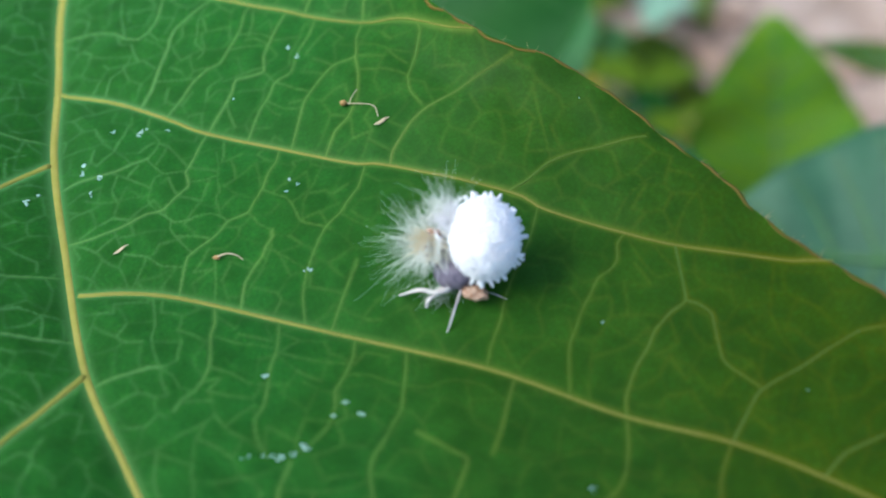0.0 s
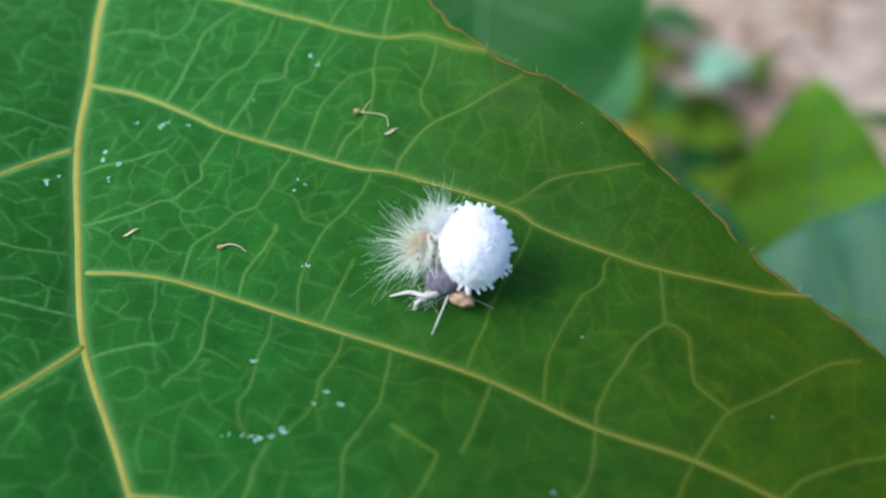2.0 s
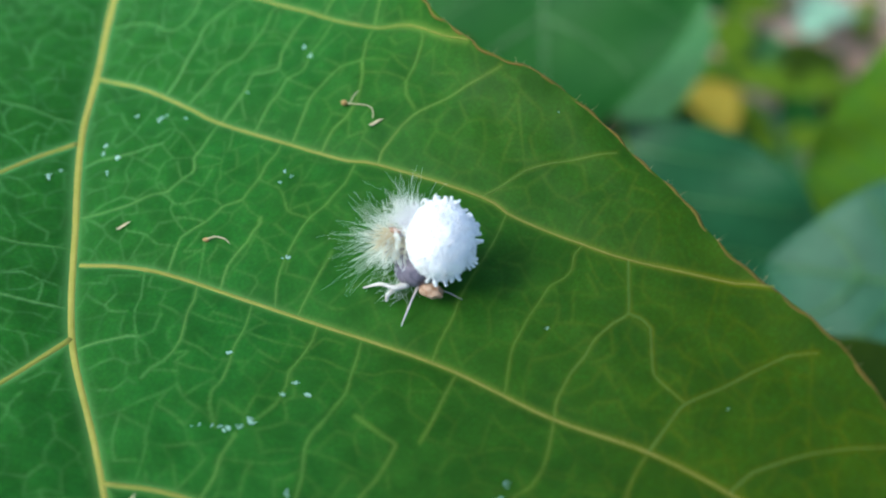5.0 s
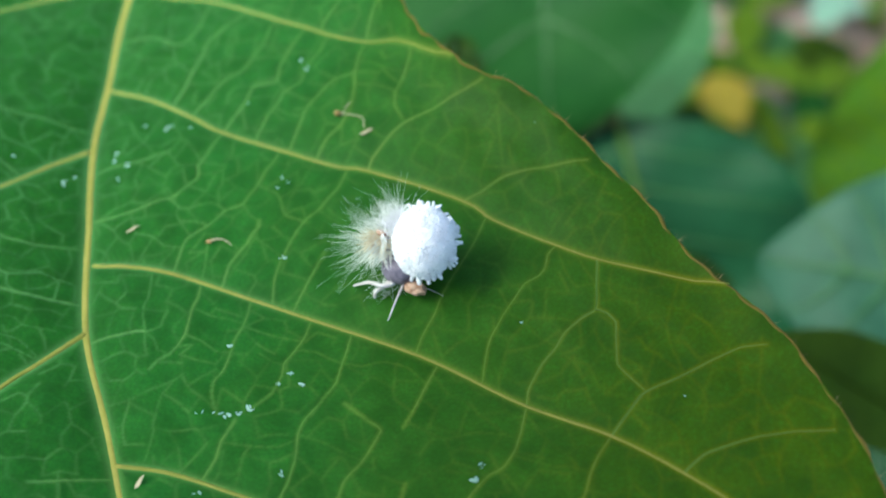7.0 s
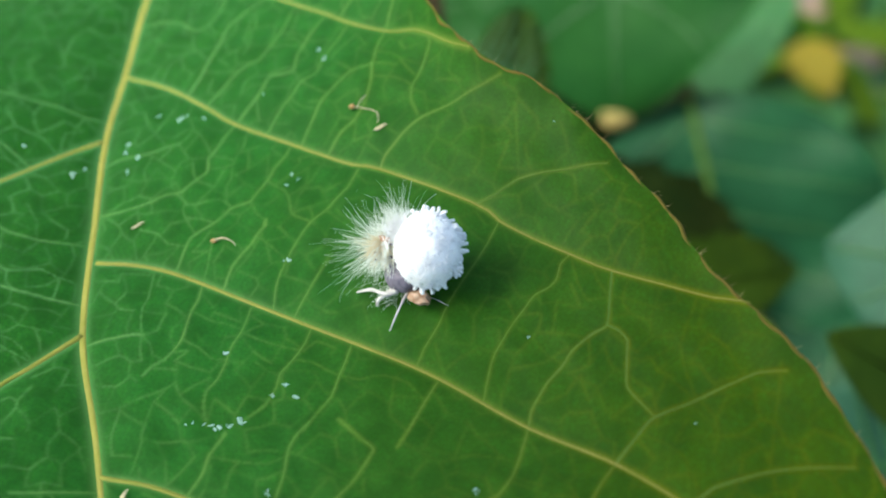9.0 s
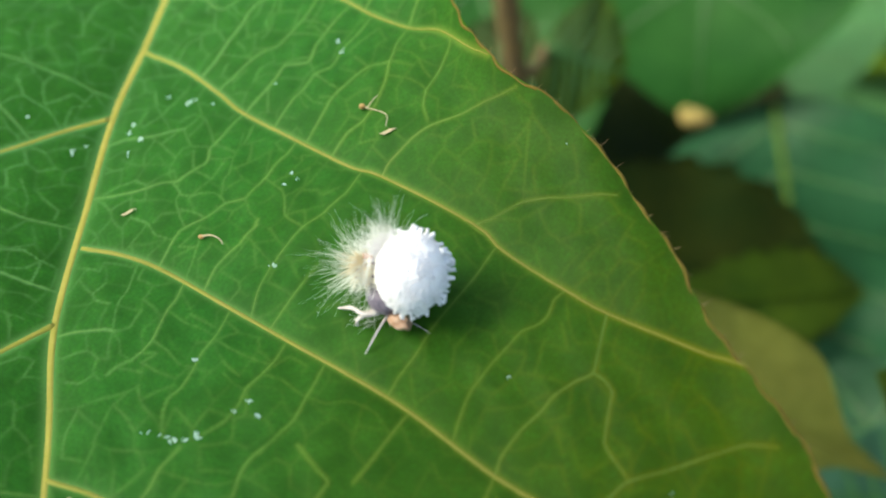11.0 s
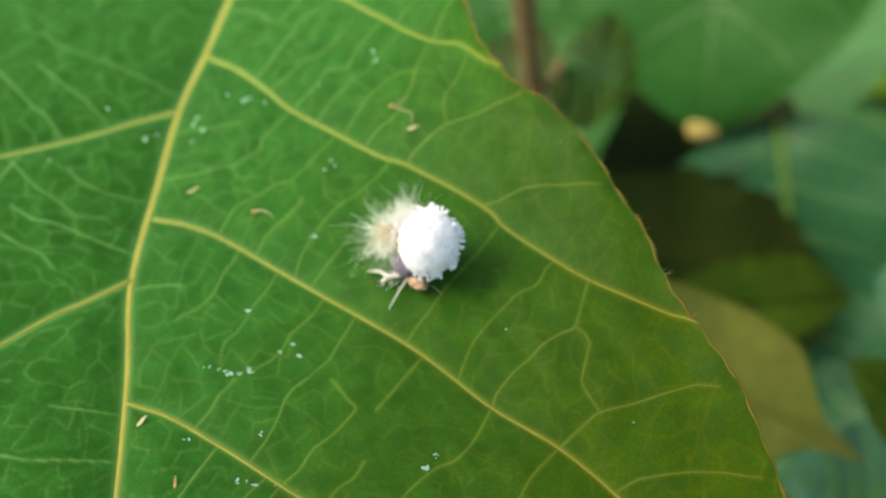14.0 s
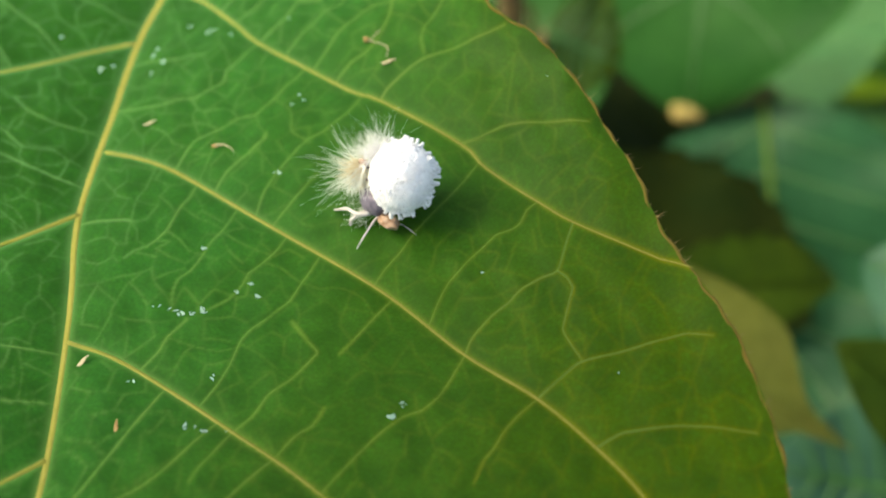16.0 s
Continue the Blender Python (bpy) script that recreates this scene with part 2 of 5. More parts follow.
def spline(points, n):
    """n points along a smooth curve through the points."""
    p = np.asarray(points, float)
    if len(p) == 2:
        return p[0] + (p[1] - p[0]) * np.linspace(0, 1, n)[:, None]
    q = np.vstack([2 * p[0] - p[1], p, 2 * p[-1] - p[-2]])
    d = np.r_[0, np.cumsum(np.linalg.norm(np.diff(p, axis=0), axis=1))]
    out = []
    for s in np.linspace(0, d[-1], n):
        i = int(np.clip(np.searchsorted(d, s, side="right") - 1, 0, len(p) - 2))
        t = (s - d[i]) / (d[i + 1] - d[i])
        a, b, c, e = q[i:i + 4]
        out.append(0.5 * (2 * b + (c - a) * t + (2 * a - 5 * b + 4 * c - e) * t * t + (3 * b - 3 * c + e - a) * t ** 3))
    return np.array(out)


def tube(bm, pts, radii, sides=6, flat=1.0, up=None):
    """A tapered tube along pts; flat squeezes it along up."""
    pts = [Vector(p) for p in pts]
    rings = []
    side = None
    for i, p in enumerate(pts):
        way = (pts[min(i + 1, len(pts) - 1)] - pts[max(i - 1, 0)]).normalized()
        ref = Vector(up) if up is not None else (side if side else Vector((0.31, 0.2, 0.93)))
        if up is not None:
            a = way.cross(ref).normalized()
            b = a.cross(way).normalized()
        else:
            b = (ref - way * ref.dot(way)).normalized()
            a = way.cross(b)
            side = b
        r = radii[i]
        rings.append([bm.verts.new(p + a * (r * math.cos(k * math.tau / sides)) + b * (r * flat * math.sin(k * math.tau / sides))) for k in range(sides)])
    for u, v in zip(rings, rings[1:]):
        for k in range(sides):
            bm.faces.new((u[k], u[(k + 1) % sides], v[(k + 1) % sides], v[k]))
    bm.faces.new(rings[0][::-1])
    bm.faces.new(rings[-1])
    return bm


def lump(bm, centre, axes, radii, rough=0.0, freq=1.0, subdiv=3):
    """An uneven ellipsoid; axes: 3 unit vectors."""
    r = bmesh.ops.create_icosphere(bm, subdivisions=subdiv, radius=1.0)
    c = Vector(centre)
    for v in r["verts"]:
        d = v.co.copy()
        k = 1 + rough * noise.noise(d * freq + c * 700)
        v.co = c + sum((Vector(a) * (d[i] * radii[i] * k) for i, a in enumerate(axes)), Vector())
    return bm


WORLD_AXES = ((1, 0, 0), (0, 1, 0), (0, 0, 1))

# ---- ground ----
bm = bmesh.new()
bmesh.ops.create_grid(bm, x_segments=120, y_segments=120, size=1.0)
for v in bm.verts:
    d = v.co.xy.length
    v.co.x, v.co.y = v.co.x * (2.5 + 37.5 * d ** 3), 1.4 + v.co.y * (2.5 + 37.5 * d ** 3)
    v.co.z = 0.03 * noise.noise(v.co * 2.0) + 0.008 * noise.noise(v.co * 11.0)
me = bpy.data.meshes.new("ground")
for f in bm.faces:
    f.smooth = True
bm.to_mesh(me)
bm.free()
me.materials.append(SOIL)
tagged(new("ground", me), "bare pinkish-brown soil with dry crumbs and litter", "ground", kind="structure")

# ---- the main leaf ----
X0, Y0, Z0 = 0.0, 55.0, 1280.0


def ease(v, limit, reach, low=True):
    """Flattens v beyond a limit, so that the sheet levels out there."""
    k = (limit - v) if low else (v - limit)
    e = reach * (1 - np.exp(-np.maximum(k, 0) / reach))
    return np.where(k > 0, limit - e if low else limit + e, v)


# the line of the midrib, along which the blade is folded
FOLD_Y = (-12, 10, 22.6, 27.5, 38.4, 47.4, 58.6, 69, 78, 86.6, 96)
FOLD_X = (0, -5.5, -10.6, -12.9, -18.5, -23.3, -27, -30, -31.6, -33.3, -34.8)


def sheet(x, y):
    """Height of the leaf's sheet in mm over Z0, at x, y in mm."""
    x, y = np.asarray(x, float), np.asarray(y, float)
    sink = 0.8 * np.clip(x / 12, 0, 1) ** 2 * (3 - 2 * np.clip(x / 12, 0, 1))
    d = (x - np.interp(y, FOLD_Y, FOLD_X)) * 0.93
    sink = sink + 1.3 * np.clip((y - 35) / 25, 0.35, 1) * np.exp(-np.sqrt(d * d + 0.3) / 5)
    x = ease(ease(x, -42, 9), 34, 6, False) / 20
    y = (ease(ease(y, 24, 9), 92, 8, False) - 55) / 20
    return (1.88 + 3.04 * x + 0.71 * y + 1.09 * x * x + 2.77 * x * y + 1.84 * y * y
            - 0.16 * x ** 3 + 0.42 * x * x * y + 0.87 * x * y * y - 0.05 * y ** 3 - sink)


MIDRIB = spline([(-35.6, 97.6), (-34.1, 88.1), (-32.3, 79.3), (-30.7, 70.1), (-27.6, 59.6), (-23.6, 47.8), (-18.7, 38.7), (-13.1, 27.7), (-10.8, 22.8), (-5.6, 10.1), (-0.1, -12)], 160)
RIGHT = spline([(-34.8, 96), (-31, 100.5), (-24, 101), (-15, 96.5), (-8, 88.8), (-4.4, 83.6), (-2, 79.7), (0.9, 76), (4.4, 72.9), (8.6, 70.7), (12.4, 67.9), (15.5, 64.6), (18.6, 61.2), (21.3, 57.3), (24, 53.8), (27.2, 50.4), (30, 46.8), (32.5, 42.9), (34.5, 38.8), (35.7, 34.3),
                (35.6, 28), (31, 19), (21, 8), (8, -5), (0, -12)], 420)
LEFT = spline([(-34.8, 96), (-39, 101), (-47, 102), (-57, 97), (-65, 86), (-68, 70), (-66, 55), (-58, 38), (-44, 20), (-28, 6), (-12, -4), (0, -12)], 300)

SECOND = {
    "a": [(-34.3, 95.5), (-29.6, 92.4), (-25.9, 90.9), (-21.9, 88.8), (-16.3, 85.4), (-13.1, 83.6), (-10.5, 82), (-7, 80.3), (-3.5, 79), (0.1, 76.1), (2.2, 74.6)],
    "b": [(-32, 78.5), (-27, 76.4), (-21.7, 73.3), (-18.6, 71.3), (-12.6, 68.7), (-6.9, 66.3), (-3.9, 65.5), (4.8, 61.7), (7.2, 60), (12, 57.6), (15.8, 55.8), (22.1, 53.8), (25.3, 52.7)],
    "c": [(-25.7, 55.4), (-22, 55.3), (-18, 54.5), (-10.8, 52), (-5.4, 50.1), (-0.8, 48.5), (5, 46.3), (11.7, 43.1), (17.5, 40.9), (22.5, 38.1), (26.6, 35.1), (32.2, 29.4)],
    "d": [(-17, 35.6), (-12.8, 35.3), (-7.2, 33.8), (-1.9, 32.1), (6.8, 29.1), (16, 24.4), (25.1, 17.3)],
    "e": [(-9, 18.6), (-2, 18), (7.9, 13.2), (16, 6.1)],
}
SECOND.update({
    "f": [(-35.8, 96.6), (-43.2, 93.4), (-48.1, 90.1), (-58, 83), (-65, 74)],
    "g": [(-30.8, 69.5), (-33.6, 66.5), (-37.2, 62.2), (-45, 54), (-54, 44)],
    "h": [(-23.6, 47.8), (-25.8, 44.1), (-28, 40.6), (-33, 30), (-38, 20)],
    "i": [(-12.2, 25.7), (-15.1, 20.1), (-19, 10)],
})
SECOND = {k: spline(v, 70) for k, v in SECOND.items()}
RIBS = np.vstack([MIDRIB, *SECOND.values()])
RIB_LINES = [spline(c[::6], 30 if c is MIDRIB else 14) for c in (MIDRIB, *SECOND.values())]


# how far the outer margin curls up (+) or down (-), in mm, along x
CURL_X = (-8, -4.4, -2, 0.9, 4.4, 8.6, 12.4, 15.5, 18.6, 21.3, 24, 27.2, 30, 32.5, 34.5, 36)
CURL = (0.0, 1.4, 1.9, 2.2, 1.85, 1.2, -0.1, -0.7, -0.8, -0.5, 0.0, 0.4, 0.4, 0.0, -0.3, -0.6)


def beside(x, y, line):
    """Distance in mm from each place to a line of points."""
    d = np.full(x.shape, 1e9)
    for a, b in zip(line, line[1:]):
        w = b - a
        t = np.clip(((x - a[0]) * w[0] + (y - a[1]) * w[1]) / (w @ w), 0, 1)
        d = np.minimum(d, (x - a[0] - t * w[0]) ** 2 + (y - a[1] - t * w[1]) ** 2)
    return np.sqrt(d)


def relief(x, y):
    """The sheet, puffed up a little between the ribs and drawn in along them, curled at the margin, in mm over Z0."""
    x, y = np.asarray(x, float), np.asarray(y, float)
    d = np.minimum.reduce([beside(x, y, rib) for rib in RIB_LINES])
    puff = 0.65 * (1 - np.exp(-d / 2.4)) - 0.36
    wave = 0.10 * np.sin(x * 0.9 + 1.3 * np.sin(y * 0.5)) * np.sin(y * 0.8 + 0.6 * x) * np.minimum(d / 4, 1)
    near = np.clip(1 - beside(x, y, RIGHT[90:330:4]) / 4.0, 0, 1) ** 2
    return sheet(x, y) + puff + wave + near * np.interp(x, CURL_X, CURL) * (y > 30)


def on_leaf(x, y, lift=0.0):
    """Leaf-local place, in metres."""
    x, y = np.asarray(x, float), np.asarray(y, float)
    return np.stack([(x - X0) * MM, (y - Y0) * MM, (relief(x, y) + lift) * MM], -1)


leaf = thing("leaf", (X0 * MM, Y0 * MM, Z0 * MM), "broad glossy green leaf with yellow veins and brown edge", "leaf")


INK = []


def tissue():
    """How much pale vein tissue lies at each place of the blade: a plan map with soft edges, 0.1 mm a cell."""
    step, x0, y0 = 0.1, -72.0, -16.0
    field = np.zeros((1240, 1120), np.float32)
    for plan, w0, w1, amount in INK:
        d = np.r_[0, np.cumsum(np.linalg.norm(np.diff(plan, axis=0), axis=1))]
        if d[-1] < 0.05:
            continue
        s = np.linspace(0, d[-1], int(d[-1] / 0.1) + 2)
        xs, ys = np.interp(s, d, plan[:, 0]), np.interp(s, d, plan[:, 1])
        for x, y, w in zip(xs, ys, w0 + (w1 - w0) * s / d[-1]):
            cx, cy, r = (x - x0) / step, (y - y0) / step, int(w * 2.2 / step) + 1
            a, c = int(cx) - r, int(cy) - r
            if a < 0 or c < 0 or a + 2 * r >= field.shape[1] or c + 2 * r >= field.shape[0]:
                continue
            gx = np.exp(-((np.arange(a, a + 2 * r) - cx) * step / w) ** 2)
            gy = np.exp(-((np.arange(c, c + 2 * r) - cy) * step / w) ** 2)
            spot = field[c:c + 2 * r, a:a + 2 * r]
            np.maximum(spot, amount * gy[:, None] * gx[None], out=spot)
    return lambda x, y: field[np.clip(((y - y0) / step).round().astype(int), 0, 1239), np.clip(((x - x0) / step).round().astype(int), 0, 1119)]


def build_blade():
    rows, thick = 640, 0.22
    steps = np.interp(np.linspace(0, 1, rows), (0, 0.8, 1), (0, 0.62, 1))

    def half(edge, cols, power):
        e, c = spline(edge[::4], 2400), spline(MIDRIB[::4], 2400)
        at = (steps * 2399).round().astype(int)
        return c[at][:, None] + (e[at] - c[at])[:, None] * (np.linspace(0, 1, cols) ** power)[None, :, None]
    plan = np.concatenate([half(LEFT, 170, 1.5)[:, ::-1], half(RIGHT, 400, 1.0)[:, 1:]], 1)
    x, y = plan[..., 0], plan[..., 1]
    k = np.stack([(x - X0) * MM, (y - Y0) * MM, relief(x, y) * MM], -1)
    w = k.shape[1]
    under = k[::8, np.r_[0:w - 1:8, w - 1]] - [0, 0, thick * MM]
    u, n = under.shape[1], rows * w
    verts = np.vstack([k.reshape(-1, 3), under.reshape(-1, 3)])
    a = (np.arange(1, rows - 2)[:, None] * w + np.arange(w - 1)[None]).reshape(-1)
    o = n + (np.arange(under.shape[0] - 1)[:, None] * u + np.arange(u - 1)[None]).reshape(-1)
    r = np.arange(0, rows - 8, 8)
    b = n + r // 8 * u
    faces = np.vstack([np.stack([a + w, a + w + 1, a + 1, a], -1), np.stack([o, o + 1, o + u + 1, o + u], -1),
                       np.stack([r * w, (r + 8) * w, b + u, b], -1), np.stack([(r + 8) * w + w - 1, r * w + w - 1, b + u - 1, b + 2 * u - 1], -1)])
    me = bpy.data.meshes.new("blade")
    me.vertices.add(len(verts))
    me.vertices.foreach_set("co", verts.astype(np.float32).ravel())
    me.loops.add(faces.size)
    me.loops.foreach_set("vertex_index", faces.astype(np.int32).ravel())
    me.polygons.add(len(faces))
    me.polygons.foreach_set("loop_start", np.arange(0, faces.size, 4, dtype=np.int32))
    me.update(calc_edges=True)
    me.polygons.foreach_set("use_smooth", np.ones(len(faces), bool))
    pale = np.zeros(len(verts), np.float32)
    pale[:n] = tissue()(x, y).reshape(-1)
    me.attributes.new("vein_tissue", "FLOAT", "POINT").data.foreach_set("value", pale)
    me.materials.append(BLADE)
    ob = new("blade", me)
    ob.parent = leaf
    return ob


def vein(name, plan, w0, w1, mat, lift=0.0, sides=8, flat=0.5, label="", bm=None, swell=0.0, ends=(1.0, 1.0)):
    """A rib along plan points (mm), w0 to w1 mm wide."""
    own = bm is None
    bm = bmesh.new() if own else bm
    t = np.linspace(0, 1, len(plan))
    rad = (w0 + (w1 - w0) * t ** 0.8) * 0.5 * MM
    rad = rad * (1 + 0.04 * np.sin(t * 13 + w0 * 50) + 0.02 * np.sin(t * 31))
    rad = rad * np.minimum(1, ends[0] + (1 - ends[0]) * t / 0.35) * np.minimum(1, ends[1] + (1 - ends[1]) * (1 - t) / 0.35)
    if swell:
        rad = rad * (1 + swell * np.exp(-t * 22))
    tube(bm, on_leaf(plan[:, 0], plan[:, 1], lift), rad, sides, flat, (0, 0, 1))
    return part(name, bm, mat, leaf, label) if own else None


vein("midrib", MIDRIB, 0.95, 0.34, VEIN_MAIN, 0.0, 10, 0.3, "thick pale yellow midrib")
INK.append((MIDRIB, 0.62, 0.35, 0.75))
for k, w in (("a", 0.44), ("b", 0.42), ("c", 0.42), ("d", 0.40), ("e", 0.36), ("f", 0.55), ("g", 0.60), ("h", 0.60), ("i", 0.5)):
    INK.append((SECOND[k], w * 0.8, 0.24, 0.9))
    vein("side_vein", SECOND[k], w * 0.85, 0.15 if k in "abcde" else 0.22, VEIN, 0.02, 8, 0.4, "yellow side vein", swell=0.25)

# branches that the eye can follow one by one
FORKS = [
    [(4.7, 61.3), (6, 62.4), (7.7, 63.7), (9.5, 64.1), (12.2, 64.3), (14.4, 64.5)],
    [(-4.3, 65.8), (-3.7, 66.7), (-2.5, 68.7), (-1.4, 69.7), (0.2, 70.5), (2.6, 71.5), (5.1, 72)],
    [(15.8, 55.7), (15.8, 53.6), (15.9, 51.2), (14.9, 50.5), (13.7, 49.1), (13.2, 48), (12.3, 46.6), (11.5, 44.5), (11.2, 43.6)],
    [(15.9, 51.2), (16.7, 50.8), (17.4, 50), (17.5, 48.6), (17.7, 46.5), (18.4, 45.6), (19.7, 44.3)],
    [(17.7, 41), (18.5, 42.4), (19.6, 44.1), (21.9, 45.3), (24.6, 46.8), (26.1, 47.6), (27.9, 47.6)],
    [(22.3, 38.4), (23.9, 39.5), (25.7, 40.2), (27.4, 40.8), (29.4, 41.1), (32.2, 41.3)],
]


def kinked(points, n):
    """A curve through the points that keeps much of their kinks."""
    c, p = spline(points, n), np.array(points, float)
    d = np.r_[0, np.cumsum(np.linalg.norm(np.diff(p, axis=0), axis=1))]
    way = np.linspace(0, d[-1], n)
    return 0.45 * c + 0.55 * np.stack([np.interp(way, d, p[:, k]) for k in (0, 1)], 1)


for k, f in enumerate(FORKS):
    for e in (0, -1):
        away = np.hypot(*(RIBS - f[e]).T)
        if away.min() < 1.2:
            f[e] = tuple(RIBS[int(np.argmin(away))])
    c = kinked(f, 40)
    INK.append((c, 0.19, 0.15, 0.68))
    vein("branch_vein", c, 0.22, 0.13, VEIN_FINE, -0.005, 8, 0.15)


def branch(points, w0, w1):
    """A cross vein with slight kinks, ending in a point if it is a thin one."""
    points, loose = [np.array(p) for p in points], {}
    for k in (0, -1):
        d = RIBS - points[k]
        r = np.hypot(d[:, 0], d[:, 1])
        loose[k] = r.min() >= 1.4
        if not loose[k]:
            points[k] = RIBS[int(np.argmin(r))]
        elif WEB:
            every = np.vstack(WEB)
            r = np.hypot(*(every - points[k]).T)
            if r.min() < 1.3:
                points[k], loose[k] = every[int(np.argmin(r))], False
    c = kinked(points, 12 * len(points))
    WEB.append(c)
    ends = (0.15 if loose[0] else 1.0, 0.15 if loose[-1] else 1.0)
    INK.append((c, w0 * 0.55, w1 * 0.55, fade.uniform(0.48, 0.72) if w0 > 0.2 else fade.uniform(0.22, 0.42) * (1.25 if points[0][0] < -6 else 0.85)))
    if w0 > 0.2:
        vein("cross_vein", c, w0 * 0.3, w1 * 0.3, VEIN_FINE, -0.004, 6, 0.15, ends=ends)


WEB = []
fade = random.Random(8)
branch([(-33.2, 85.9), (-32.2, 86), (-30.2, 85.7), (-28.1, 84.9), (-27.2, 84), (-25.9, 83.4), (-25.1, 84.1), (-24.6, 85.6), (-24.5, 88.5), (-24.4, 89.7)], 0.30, 0.24)
branch([(-24.1, 75.5), (-23.7, 77), (-23.3, 79.7), (-23, 81.7), (-23, 82.8), (-22.7, 83.9), (-22, 84.7), (-21.4, 85.6), (-20.2, 87.1)], 0.30, 0.24)
branch([(-21.4, 73.9), (-21, 75.2), (-20.3, 76.9), (-19.2, 78), (-18.2, 78.6), (-17.6, 80), (-17.1, 81.2), (-16.8, 82.6), (-16.7, 84.4), (-16.4, 85.1)], 0.30, 0.24)
branch([(-18.1, 71.8), (-17.3, 73.7), (-16.8, 75), (-16.6, 76.4), (-14.4, 76.6), (-14.5, 78.6), (-14.1, 80.2), (-13.6, 81.9), (-13, 83.1)], 0.30, 0.24)
branch([(-15.1, 70.2), (-14.3, 72.6), (-13.8, 73.6), (-13.3, 75.2), (-12.1, 76), (-11.7, 78), (-10.9, 79.9), (-10.4, 81.5)], 0.30, 0.24)
branch([(-11.7, 68.5), (-11.1, 70.9), (-10.7, 72.8), (-9.7, 74.6), (-8.5, 75.9), (-6.9, 76.4), (-6.9, 78.3), (-6.7, 79.8)], 0.30, 0.24)
branch([(-9.1, 67.3), (-8.2, 69.3), (-7.3, 70.4), (-6.8, 71.6), (-6.6, 72.5), (-6.6, 74.4), (-6.9, 76.4)], 0.30, 0.24)
branch([(-1.6, 78.2), (-1.8, 77), (-2.1, 75.3), (-2.5, 73.9), (-2.7, 73.2), (-2.5, 71.8), (-1.6, 70.2)], 0.30, 0.24)
branch([(-11.3, 82.5), (-11.1, 83.7), (-10.4, 84.8), (-9.9, 85.6)], 0.30, 0.24)
branch([(-6.8, 80), (-6.4, 82), (-6.1, 83.5), (-5.1, 84.7)], 0.30, 0.24)
branch([(-29.2, 66.6), (-28, 67.1), (-26.4, 67.3), (-25.1, 67.6), (-24, 68.2), (-22.7, 68.6)], 0.30, 0.24)
branch([(-27.5, 60.8), (-25.6, 60.8), (-24.2, 61.3), (-22.9, 61.9), (-21.8, 62.6), (-20.7, 62.9), (-19.9, 64), (-19.1, 65.2), (-19.2, 65.9), (-19.5, 66.8), (-19.1, 68.2), (-18.8, 69.6), (-18.7, 71.2)], 0.30, 0.24)
branch([(-12.7, 68.6), (-12.6, 67.1), (-13.1, 65.8), (-13.3, 64.6), (-13.8, 63.3), (-14.2, 62), (-15.6, 61.4), (-16.1, 60.4), (-16.6, 59.7), (-17.5, 59), (-18.2, 58.2), (-18.3, 57.2), (-18.5, 55)], 0.30, 0.24)
branch([(-12.3, 60.1), (-12.2, 59.5), (-12.6, 58.5), (-12.8, 57.6), (-13.2, 56.9), (-13.8, 55.4), (-14.1, 53.6)], 0.30, 0.24)
branch([(-5.7, 65.6), (-6.2, 63.5), (-6.9, 62.3), (-7.4, 61.2), (-8.3, 60), (-8.8, 58.8), (-9.2, 57.3), (-9.5, 56.1), (-9.6, 54.9), (-9.6, 53.7), (-9.6, 51.7)], 0.30, 0.24)
branch([(-15.6, 53.4), (-15.5, 52), (-15.6, 50.8), (-15.4, 49.1), (-15.3, 47.9), (-15.6, 46.7), (-16, 45.9), (-16.7, 45.2), (-17.1, 44.3)], 0.30, 0.24)
branch([(-11, 51.8), (-11, 50.5), (-11, 49), (-11.3, 47.6), (-11.3, 45.9), (-11.4, 44.5), (-11.8, 43.4), (-11.6, 42.1), (-10.8, 40.5)], 0.30, 0.24)
branch([(-6.1, 50.2), (-5.9, 48.4), (-6.3, 47), (-6.9, 45.6), (-6.8, 44.3), (-7.2, 42.7), (-8.2, 41.3)], 0.30, 0.24)
branch([(-2.1, 48.6), (-2.4, 47.2), (-2.5, 45.8), (-2.6, 44), (-3.2, 42.6), (-3.8, 40.8)], 0.30, 0.24)
branch([(4.9, 46.1), (4.1, 44.4), (3.6, 42.1), (3, 40.3)], 0.30, 0.24)
branch([(-6, 56.7), (-6.5, 54.6), (-6.9, 53.2), (-7.3, 51.7), (-7.4, 50.6)], 0.30, 0.24)
branch([(12.5, 57), (11.9, 56.4), (11.8, 55.1), (11.4, 54.4), (10.4, 53.6), (9.9, 52.6), (9.2, 51.2), (8.7, 49.8), (8.3, 48.8), (8.1, 47.5), (7.9, 45.5)], 0.30, 0.24)
branch([(6.3, 59.4), (6.2, 58.1), (5.7, 56.5), (4.9, 54.6), (4.2, 52.7), (3.8, 50.6), (3.2, 49), (2.8, 47.1)], 0.30, 0.24)
branch([(-22.6, 47), (-21.7, 47.3), (-20.5, 47.7), (-19.4, 48), (-18.5, 48)], 0.30, 0.24)
branch([(-49, 74.9), (-45.8, 73.5), (-44.4, 73.3), (-41.2, 73.2), (-36.3, 72.5), (-33.6, 71.9), (-31.7, 71.7)], 0.30, 0.24)
branch([(-52.1, 69.2), (-48.9, 67.3), (-45.9, 65.6), (-43.1, 64), (-41.1, 63.2), (-38.7, 61.7)], 0.30, 0.24)
branch([(-46.5, 70), (-43.1, 68.5), (-39.6, 67.2), (-37.3, 65.9), (-35.5, 64.9)], 0.30, 0.24)
